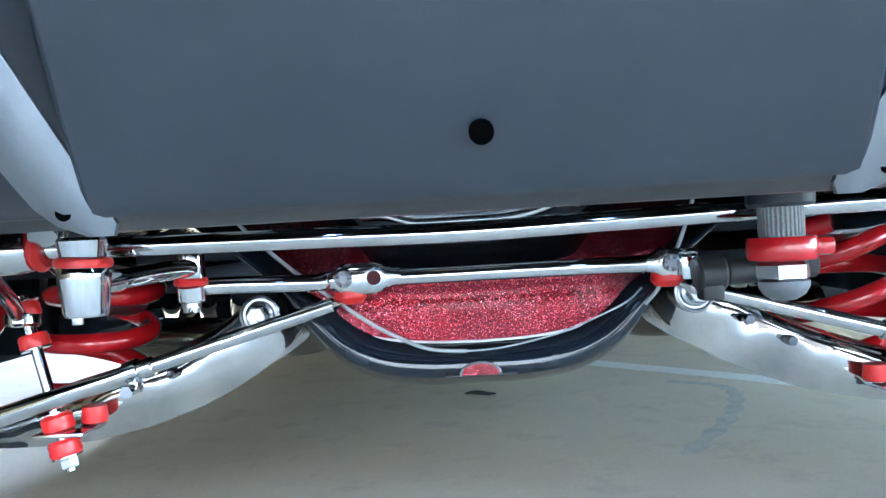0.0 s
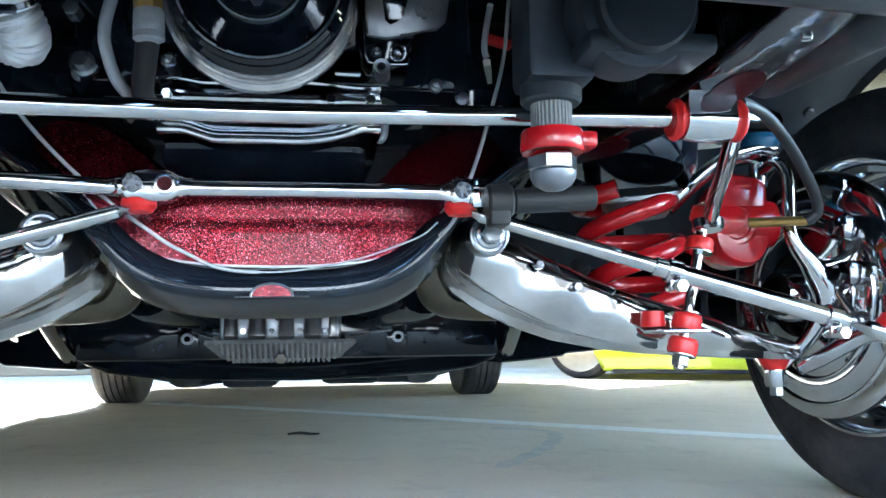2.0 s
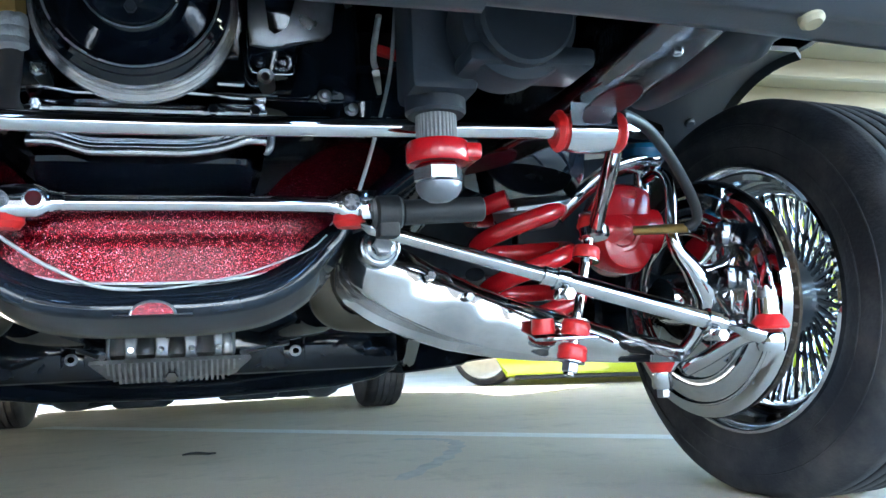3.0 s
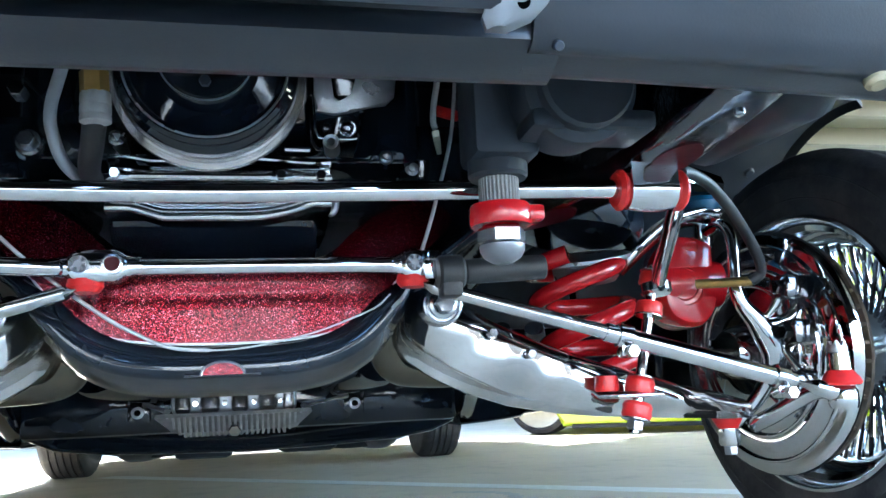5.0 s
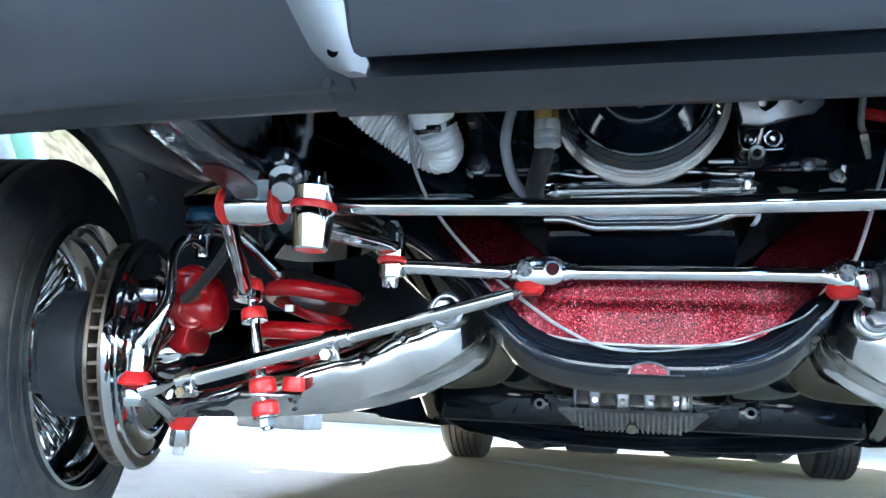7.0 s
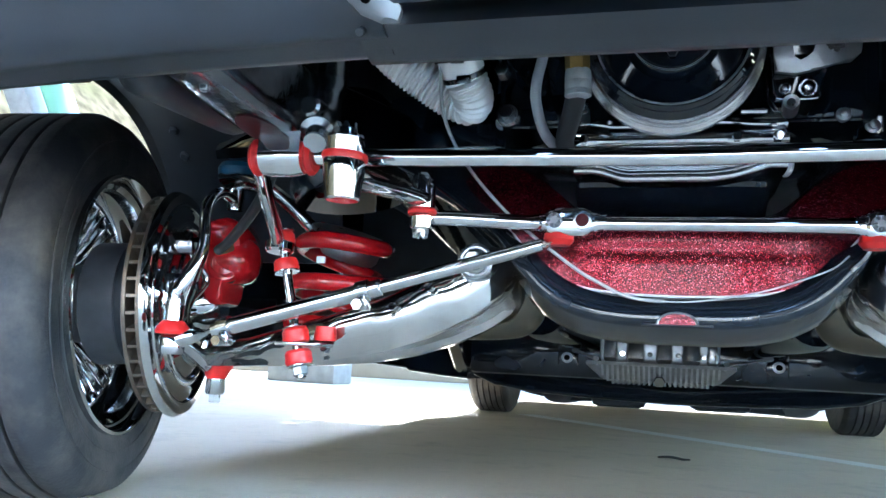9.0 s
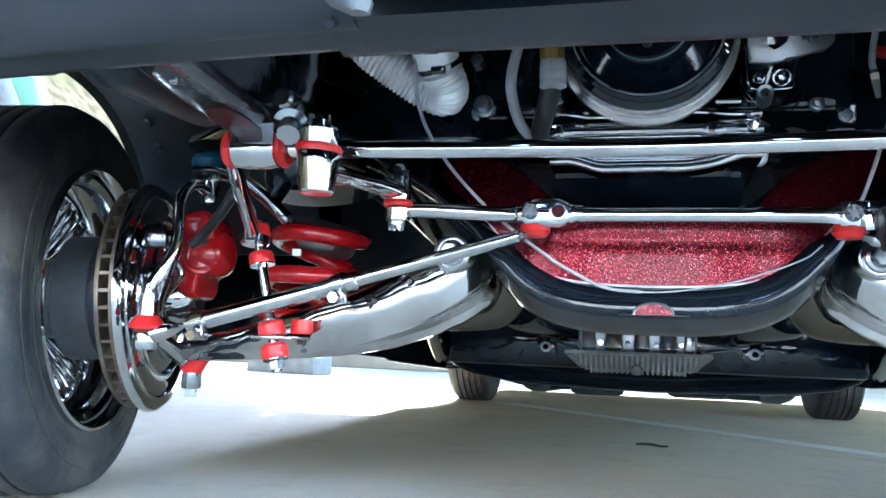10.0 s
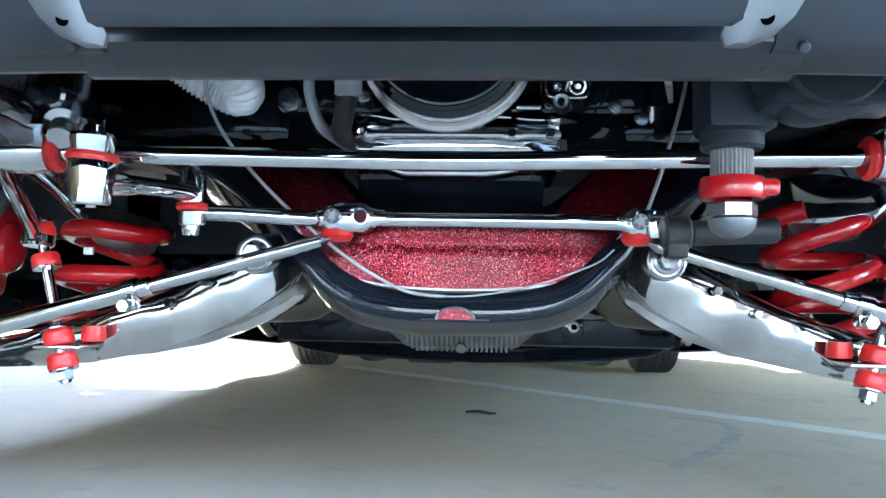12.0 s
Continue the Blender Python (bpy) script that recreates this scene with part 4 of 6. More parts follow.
    for x, k in ((-0.120, 0.6), (-0.114, 0.9), (-0.10, 1.0), (0.08, 1.0), (0.094, 0.9), (0.100, 0.6)):
        rings.append([Vector((x, y + 0.03 * (1 - k), z)) for y, z in ((0.10, 0.4455), (0.002, 0.4455), (0.004, 0.440), (0.020, 0.4305), (0.045, 0.4195), (0.070, 0.410), (0.095, 0.402), (0.120, 0.398), (0.46, 0.397), (0.46, 0.4455))])
    ring_loft(bm, rings)
    P("sump", bm, BLACK, "gloss black sump", pan)
    for x in (-0.106, 0.060, 0.102):
        bm = B()
        hexnut(bm, (x, -0.030, 0.4865), (x, -0.0425, 0.4865), 0.0058)
        P("pan_bolt", bm, CHROME, parent=pan)
    bm = B()
    cyl(bm, (0.064, -0.028, 0.5185), (0.092, -0.028, 0.518), 0.0042, 16, 0.001)
    P("timing_pin", bm, CHROME)
    bm = B()
    extrude_outline(bm, [(x, -0.030, z) for x, z in ((0.088, 0.575), (0.0935, 0.575), (0.0945, 0.530), (0.100, 0.521), (0.113, 0.519), (0.113, 0.5155), (0.098, 0.516), (0.0895, 0.528))], (0, 0.006, 0), 0.0012)
    P("timing_tab", bm, DARKCHROME)
    # accessory bracket with bolts
    bm = B()
    out = [(0.098, 0.556), (0.140, 0.553), (0.150, 0.556), (0.152, 0.570), (0.165, 0.600), (0.215, 0.620), (0.215, 0.68), (0.12, 0.68), (0.108, 0.62)]
    extrude_outline(bm, [(x, -0.045, z) for x, z in out], (0, 0.035, 0), 0.004)
    br = P("accessory_bracket", bm, BLACK, "black accessory bracket")
    bm = B()
    web = [(0.0955, 0.63), (0.0955, 0.574), (0.097, 0.553), (0.117, 0.550), (0.133, 0.553), (0.145, 0.560), (0.172, 0.562), (0.182, 0.572), (0.190, 0.63), (0.150, 0.63), (0.138, 0.573), (0.130, 0.566), (0.122, 0.562), (0.114, 0.568), (0.110, 0.63)]
    extrude_outline(bm, [(x, -0.054, z) for x, z in web], (0, 0.008, 0), 0.0025)
    P("pump_casting", bm, STEEL, "polished pump casting", parent=br)
    bm = B()
    tube(bm, curve_pts([(0.0935, -0.0475, 0.575), (0.095, -0.0475, 0.540), (0.098, -0.0475, 0.529), (0.104, -0.0475, 0.5245), (0.138, -0.0475, 0.5245), (0.1425, -0.0475, 0.531)], 6), 0.0013, 8)
    P("plate_edge", bm, CHROME, parent=br)
    for x, z, r in ((0.1075, 0.5365, 0.0055), (0.1305, 0.5365, 0.0085)):
        bm = B()
        cyl(bm, (x, -0.046, z), (x, -0.0475, z), r * 1.1, 20)
        lathe(bm, [(r * 0.45, 0.0), (r * 0.8, 0.0), (r * 0.8, 0.006), (r * 0.55, 0.0065), (r * 0.45, 0.003)], (x, -0.0472, z), (0, -1, 0), 18, closed=True)
        P("bracket_bolt", bm, DARKCHROME, parent=br)
    bm = B()
    extrude_outline(bm, [(x, -0.046, z) for x, z in ((0.094, 0.575), (0.0945, 0.540), (0.098, 0.529), (0.104, 0.525), (0.138, 0.525), (0.142, 0.531), (0.144, 0.550), (0.146, 0.575))], (0, 0.006, 0), 0.0015)
    P("foot_plate", bm, BLACK, parent=br)
    bm = B()
    lathe(bm, [(0.0045, 0.0), (0.0045, -0.016), (0.0078, -0.017), (0.0086, -0.014), (0.0086, 0.03), (0.0045, 0.03)], (0.1135, -0.044, 0.5185), (0.1, 1, 0.1), 22, closed=True)
    P("bolt_sleeve", bm, STEEL, parent=br)
    bm = B()
    tube(bm, curve_pts([(0.121, 0.02, 0.490), (0.1215, 0.016, 0.474), (0.120, 0.015, 0.462), (0.1155, 0.015, 0.457), (0.114, 0.016, 0.464)]), 0.0042, 10)
    P("drain_hook", bm, STEEL)
    for x, y, z in ((-0.23, 0.098, 0.55), (0.226, 0.10, 0.535), (-0.115, 0.02, 0.542), (0.191, 0.085, 0.546)):
        bm = B()
        lathe(bm, [(0.003, -0.010), (0.0055, -0.009), (0.0055, -0.003), (0.0085, -0.002), (0.009, 0.002), (0.006, 0.05)], (x, y, z), (0, 1, 0), 16)
        P("engine_bolt", bm, STEEL)
    bm = B()
    cyl(bm, (-0.212, 0.06, 0.546), (-0.212, 0.045, 0.546), 0.016, 24, 0.003)
    hexnut(bm, (-0.212, 0.046, 0.546), (-0.212, 0.034, 0.546), 0.010)
    P("mount_bolt", bm, DULL_CHROME)
    bm = B()
    tube(bm, [(-0.205, 0.0, 0.60), (-0.166, 0.0, 0.553)], 0.006, 10, 0.4)
    cyl(bm, (-0.213, 0.02, 0.589), (-0.213, -0.004, 0.589), 0.009, 6, 0.001)
    P("stay_strap", bm, DULL_CHROME)
    for s in (-1, 1):
        bm = B()
        block(bm, (s * 0.30 - 0.10, 0.10, 0.50), (s * 0.30 + 0.08, 0.5, 0.60), 0.02)
        P("engine_mount", bm, BLACK)
    # radiator behind the valance, high up
    bm = B()
    block(bm, (-0.33, -0.36, 0.66), (0.33, -0.30, 0.98), 0.01)
    P("radiator", bm, DARK)


def build_hoses():
    h = thing("coolant_hose", "black coolant hose with brass fitting", "hose", (-0.1, -0.1, 0.5))
    T = Matrix.Translation((0.1, 0.1, -0.5))
    bm = B()
    tube(bm, curve_pts([(-0.104, -0.17, 0.620), (-0.103, -0.162, 0.545), (-0.102, -0.155, 0.512), (-0.111, -0.12, 0.492), (-0.126, -0.05, 0.480), (-0.13, 0.09, 0.50)]), 0.0105, 14)
    bm.transform(T)
    part("hose", bm, HOSE, h)
    bm = B()
    lathe(bm, [(0.0105, 0), (0.0135, 0.001), (0.0135, 0.005), (0.0128, 0.007), (0.0135, 0.009), (0.0135, 0.014), (0.0128, 0.016), (0.0135, 0.018), (0.0130, 0.026), (0.0120, 0.028)], (-0.1012, -0.157, 0.498), (-0.02, -0.05, 1), 22)
    bm.transform(T)
    part("crimp_collar", bm, FINCAST, h, "grey crimped collar")
    bm = B()
    hexnut(bm, (-0.103, -0.163, 0.545), (-0.102, -0.160, 0.525), 0.0125)
    bm.transform(T)
    part("fitting", bm, BRASS, h, "brass hose fitting")
    h2 = thing("heater_hose", "thin grey hose looping beside the pulley", "hose", (-0.13, 0, 0.55))
    bm = B()
    tube(bm, curve_pts([(0.004, -0.11, 0.09), (-0.016, -0.10, 0.017), (-0.023, -0.10, -0.018), (-0.023, -0.09, -0.040), (-0.016, -0.06, -0.064), (0.0, 0.02, -0.07)]), 0.0060, 12)
    part("hose", bm, GREYLINE, h2)
    c = thing("corrugated_hose", "grey corrugated flexible duct with clamp and chrome elbow", "hose", (-0.22, -0.02, 0.5))
    bm = B()
    ctrl = curve_pts([(-0.12, -0.10, 0.10), (-0.088, -0.10, 0.061), (-0.053, -0.085, 0.036), (-0.028, -0.075, 0.021), (-0.008, -0.075, 0.014), (-0.002, -0.090, 0.020), (-0.007, -0.105, 0.034)], 40)
    way, run = [ctrl[0]], [0.0]
    far = 0.0
    for a, b in zip(ctrl, ctrl[1:]):
        far += (b - a).length
        if far - run[-1] > 0.0008:
            way.append(b)
            run.append(far)
    ctrl = way
    rs = [0.0222 + 0.0014 * math.sin(k * 2 * math.pi / 0.0050) for k in run]
    tube(bm, ctrl, rs, 20)
    part("duct", bm, GREYHOSE, c)
    bm = B()
    tube(bm, curve_pts([(-0.0062, -0.102, 0.032), (-0.012, -0.118, 0.052), (-0.0155, -0.138, 0.085), (-0.0155, -0.15, 0.115)], 6), 0.0243, 22)
    part("sleeve", bm, GREYHOSE, c, "smooth white duct sleeve")
    for at, ax in (((-0.0072, -0.105, 0.036), (-0.22, -0.62, 0.8)), ((-0.0122, -0.119, 0.053), (-0.15, -0.55, 0.85))):
        bm = B()
        lathe(bm, [(0.0240, 0), (0.0256, 0.0005), (0.0256, 0.006), (0.0240, 0.0065)], at, ax, 28)
        u = Vector(at)
        block(bm, tuple(u + Vector((-0.004, -0.026, -0.015))), tuple(u + Vector((0.012, -0.018, -0.007))), 0.002)
        part("worm_clamp", bm, DARKCHROME, c)
    # thin pale cables down to the crossmember
    for pts, lab in (([(-0.245, -0.16, 0.56), (-0.252, -0.12, 0.50), (-0.238, -0.06, 0.455), (-0.19, -0.02, 0.40), (-0.12, -0.015, 0.345), (-0.085, -0.014, 0.324), (-0.055, -0.013, 0.3105), (-0.020, -0.012, 0.306), (0.020, -0.012, 0.307), (0.068, -0.010, 0.315), (0.105, -0.006, 0.325), (0.158, 0.000, 0.346), (0.178, 0.0, 0.362)], "thin pale speedometer cable to the crossmember, its thinner end a painted edge highlight"),
                     ([(0.250, -0.06, 0.60), (0.243, -0.055, 0.53), (0.228, -0.05, 0.47), (0.212, -0.04, 0.415), (0.195, -0.012, 0.365), (0.178, -0.012, 0.345)], "thin pale cable hanging beside the steering box")):
        bm = B()
        way = curve_pts(pts)
        # past point 58 the thinner run paints the highlight on the crossmember's edge
        tube(bm, way, [0.0021 if i < 58 else 0.0010 for i in range(len(way))], 8)
        tagged(part("cable", bm, WIRE), lab, "cable", "cables")
    w = thing("wire_tag", "red cable connector with pale wire end", "wire", (0.275, 0.10, 0.61))
    bm = B()
    block(bm, (-0.017, -0.007, -0.006), (0.017, 0.007, 0.007), 0.004, Matrix.Rotation(radians(15), 4, 'Y'))
    part("tag", bm, URETHANE, w)
    bm = B()
    tube(bm, curve_pts([(-0.010, 0, 0.05), (-0.018, -0.004, 0.010), (-0.020, -0.005, -0.012), (-0.018, -0.006, -0.022)]), 0.0042, 10)
    part("wire", bm, GREYHOSE, w)
    bm = B()
    tube(bm, [(-0.0178, -0.006, -0.026), (-0.016, -0.006, -0.040), (-0.014, -0.006, -0.056)], [0.0050, 0.0046, 0.0030], 10)
    part("terminal", bm, PALE_ALLOY, w)


# ---- steering ----
def build_stabilizer():
    b = thing("stabilizer_bar", "chrome front stabilizer bar in red urethane bushings", "sway bar", (0, -0.165, 0.44))
    T = Matrix.Translation((0, 0.165, -0.44))
    bm = B()
    ctrl = [(-0.500, 0.005, 0.365), (-0.490, -0.03, 0.385), (-0.470, -0.10, 0.415), (-0.452, -0.150, 0.436), (-0.425, -0.165, 0.4385), (-0.30, -0.165, 0.4365), (-0.15, -0.166, 0.4345), (0.0, -0.168, 0.4325),
            (0.15, -0.166, 0.4355), (0.30, -0.165, 0.4385), (0.425, -0.165, 0.4395), (0.452, -0.150, 0.436), (0.470, -0.10, 0.415), (0.490, -0.03, 0.385), (0.500, 0.005, 0.365)]
    tube(bm, curve_pts(ctrl, 8), 0.0092, 18)
    bm.transform(T)
    part("bar", bm, CHROME, b)
    for s in (-1, 1):
        # flattened eye at the arm's end
        bm = B()
        cyl(bm, (s * 0.500, 0.008, 0.356), (s * 0.500, 0.010, 0.372), 0.019, 24, 0.003)
        bm.transform(T)
        part("arm_eye", bm, CHROME, b)
        bm = B()
        for x0, x1, r in ((0.379, 0.389, 0.0205), (0.443, 0.451, 0.0205)):
            cyl(bm, (s * x0, -0.165, 0.4385), (s * x1, -0.165, 0.4385), r, 28, 0.004)
        cyl(bm, (s * 0.386, -0.165, 0.4385), (s * 0.446, -0.165, 0.4385), 0.017, 24)
        bm.transform(T)
        part("bushing", bm, URETHANE, b, "red urethane bushing")
        # saddle bracket
        bm = B()
        rings = []
        for x in (0.390, 0.393, 0.405, 0.415, 0.425, 0.438, 0.4385):
            wav = 0.002 if 0.40 < x < 0.43 else 0
            ro = [Vector((s * x, -0.165 + (0.0195 + wav) * math.cos(a), 0.4385 + (0.0195 + wav) * math.sin(a))) for a in (radians(-200 + 220 * k / 20) for k in range(21))]
            ro = [Vector((s * x, -0.165 - 0.0195, 0.462))] + ro + [Vector((s * x, -0.165 + 0.0195, 0.462))]
            ri = [Vector((p.x, -0.165 + (p.y + 0.165) * 0.86, 0.4385 + (p.z - 0.4385) * (0.86 if p.z < 0.46 else 1.0))) for p in reversed(ro)]
            rings.append(ro + ri)
        ring_loft(bm, rings)
        bm.transform(T)
        part("saddle_bracket", bm, CHROME, b, "chrome saddle clamp")
    for s in (-1, 1):
        l = thing("stabilizer_link", "chrome stabilizer end link with red urethane bushings", "end link", (s * 0.45, 0, 0.2), "stabilizer links")
        T2 = Matrix.Translation((-s * 0.45, 0, -0.2))
        top, bot = Vector((s * 0.503, 0.012, 0.395)), Vector((s * 0.452, 0.000, 0.196))
        ax = (top - bot).normalized()
        L = (top - bot).length
        def A(d):
            return bot + ax * d
        bm = B()
        cyl(bm, A(0.0), A(L - 0.005), 0.0062, 16, 0.001)
        bm.transform(T2)
        part("bolt", bm, CHROME, l)
        for d0, d1, r in ((0.018, 0.036, 0.0175), (0.046, 0.064, 0.0175), (0.140, 0.156, 0.0165), (0.176, 0.192, 0.0165)):
            bm = B()
            lathe(bm, [(0.004, d0), (r * 0.9, d0), (r, d0 + 0.004), (r * 0.95, (d0 + d1) / 2), (r * 0.98, d1 - 0.004), (r * 0.85, d1), (0.004, d1)], bot, ax, 24)
            bm.transform(T2)
            part("bushing", bm, URETHANE, l)
        for d in (0.0155, 0.0645, 0.1385, 0.193):
            bm = B()
            cyl(bm, A(d), A(d + 0.0022), 0.0165, 22, 0.0006)
            bm.transform(T2)
            part("washer", bm, CHROME, l)
        bm = B()
        hexnut(bm, A(0.004), A(0.0155), 0.0100)
        bm.transform(T2)
        part("nut", bm, STEEL, l)


def build_centre_link():
    c = thing("centre_link", "chrome steering centre link with castellated ball studs", "steering link", (0, -0.035, 0.39))
    T = Matrix.Translation((0, 0.035, -0.39))
    def P(name, bm, mat, label="", parent=None):
        bm.transform(T)
        return part(name, bm, mat, parent or c, label)
    bm = B()
    pts = curve_pts([(-0.285, -0.055, 0.392), (-0.25, -0.052, 0.392), (-0.165, -0.042, 0.389), (-0.15, -0.036, 0.390), (-0.09, -0.034, 0.390), (-0.07, -0.034, 0.3895), (0.05, -0.034, 0.3895), (0.165, -0.034, 0.389), (0.205, -0.036, 0.388), (0.222, -0.040, 0.384)])
    tube(bm, pts, 0.0088, 18)
    bar = P("bar", bm, CHROME)
    def eye(x0, x1, y, z, r, name, neck):
        """Swelling of the bar round one or two stud holes, flat in front, rounded at its edges."""
        bm = B()
        rings = []
        n = 36
        a, b = x0 - neck, x1 + neck
        for i in range(n + 1):
            x = a + (b - a) * i / n
            d = max(0.0, x0 - x, x - x1)
            if d < r * 0.75:
                h = math.sqrt(r * r - d * d)
            else:
                k = min(1.0, (d - r * 0.75) / (neck - r * 0.75))
                h = r * 0.661 + (0.0087 - r * 0.661) * (k * k * (3 - 2 * k))
            q = max(0.0, min(1.0, (h - 0.0087) / (r - 0.0087)))
            e = 0.0088 + 0.0040 * q
            c = min(0.0045, h * 0.5)
            rings.append([Vector((x, y + yy, z + zz)) for yy, zz in ((-e, h - c * 1.2), (-e + c * 0.3, h - c * 0.5), (-e + c, h), (e - c, h), (e, h - c), (e, -h + c), (e - c, -h), (-e + c, -h), (-e + c * 0.3, -h + c * 0.5), (-e, -h + c * 1.2))])
        ring_loft(bm, rings)
        return P(name, bm, CHROME)
    e1 = eye(-0.135, -0.104, -0.034, 0.3905, 0.0158, "double_eye", 0.026)
    e2 = eye(0.197, 0.201, -0.034, 0.389, 0.0165, "end_eye", 0.022)
    for x, z, own in ((-0.135, 0.391, e1), (0.198, 0.389, e2)):
        bm = B()
        castle(bm, (x, -0.0465, z), (0, -1, 0), 0.0088, 0.009)
        P("castle_nut", bm, HUBGREY, parent=own)
    bm = B()
    lathe(bm, [(0.0085, -0.0015), (0.0105, -0.001), (0.0105, 0.004), (0.0075, 0.006), (0.006, 0.012), (0.0005, 0.012)], (-0.104, -0.0485, 0.391), (0, 1, 0), 20)
    P("hole_rim", bm, DULL_CHROME, parent=e1)
    bm = B()
    cyl(bm, (-0.104, -0.0508, 0.391), (-0.104, -0.044, 0.391), 0.0074, 20)
    P("tapered_hole", bm, MAROON, parent=e1)
    for x, own in ((-0.132, e1), (0.198, e2)):
        bm = B()
        lathe(bm, [(0.012, 0), (0.0165, -0.003), (0.0175, -0.010), (0.013, -0.016), (0.006, -0.017)], (x, -0.030, 0.381), (0, 0, 1), 24)
        P("dust_boot", bm, URETHANE, "red urethane dust boot", own)
    # right end: chrome fork, black steering cylinder
    bm = B()
    block(bm, (0.208, -0.050, 0.371), (0.226, -0.022, 0.403), 0.003)
    P("fork", bm, CHROME)
    d = thing("steering_damper", "matt black steering cylinder with clamp ring", "steering damper", (0.285, -0.055, 0.378))
    bm = B()
    cyl(bm, (-0.035, 0, -0.001), (0.054, -0.002, 0.003), 0.0135, 24, 0.002)
    part("cylinder", bm, HOSE, d)
    bm = B()
    cyl(bm, (-0.064, 0, -0.002), (-0.036, 0, -0.001), 0.0185, 24, 0.003)
    block(bm, (-0.062, -0.014, -0.028), (-0.040, 0.012, -0.006), 0.003)
    part("clamp_ring", bm, HOSE, d)


def build_idler():
    i = thing("idler_arm", "chrome idler arm with red dust seals and castle nuts", "steering arm", (-0.325, -0.21, 0.37))
    T = Matrix.Translation((0.325, 0.21, -0.37))
    def P(name, bm, mat, label=""):
        bm.transform(T)
        return part(name, bm, mat, i, label)
    bm = B()
    lathe(bm, [(0.004, 0.3805), (0.0160, 0.3805), (0.0178, 0.3825), (0.0212, 0.412), (0.0215, 0.421), (0.0178, 0.428), (0.0205, 0.443), (0.0190, 0.446), (0.008, 0.446)], (-0.325, -0.213, 0.0), (0, 0, 1), 28)
    P("barrel", bm, CHROME)
    bm = B()
    lathe(bm, [(0.0195, -0.0045), (0.0225, -0.0035), (0.0235, 0.0), (0.0225, 0.0035), (0.0195, 0.0045)], (-0.325, -0.213, 0.425), (0.05, 0, 1), 28, closed=True)
    P("seal_ring", bm, URETHANE, "red seal ring")
    bm = B()
    castle(bm, (-0.326, -0.213, 0.445), (0, 0, 1), 0.0130, 0.0145)
    P("castle_nut", bm, CHROME)
    bm = B()
    tube(bm, curve_pts([(-0.372, -0.185, 0.448), (-0.378, -0.165, 0.470), (-0.384, -0.140, 0.495), (-0.392, -0.12, 0.56), (-0.396, -0.11, 0.62)]), [0.012] * 6 + [0.019] * 14 + [0.024] * 13, 20)
    cyl(bm, (-0.382, -0.185, 0.490), (-0.382, -0.125, 0.492), 0.012, 18, 0.003)
    P("mount_bracket", bm, DULL_CHROME)
    bm = B()
    pts = curve_pts([(-0.325, -0.205, 0.405), (-0.315, -0.165, 0.408), (-0.300, -0.11, 0.411), (-0.287, -0.070, 0.412)])
    tube(bm, pts, [0.013] * 8 + [0.0115] * 8 + [0.012] * 9, 16, 0.8)
    P("arm", bm, CHROME)
    bm = B()
    lathe(bm, [(0.004, 0.399), (0.0135, 0.399), (0.0145, 0.405), (0.0145, 0.426), (0.0132, 0.438), (0.0105, 0.4425), (0.004, 0.443)], (-0.287, -0.062, 0), (0, 0, 1), 24)
    P("stud_housing", bm, CHROME)
    bm = B()
    lathe(bm, [(0.008, -0.004), (0.0165, -0.003), (0.0175, 0.0), (0.016, 0.004), (0.008, 0.005)], (-0.287, -0.062, 0.3975), (0, 0, 1), 24)
    P("dust_boot", bm, URETHANE, "red dust boot")
    bm = B()
    cyl(bm, (-0.287, -0.060, 0.378), (-0.287, -0.062, 0.395), 0.0145, 22, 0.002)
    P("link_end", bm, CHROME)
    bm = B()
    castle(bm, (-0.288, -0.062, 0.379), (0, 0, -1), 0.0095, 0.012)
    P("castle_nut", bm, STEEL)


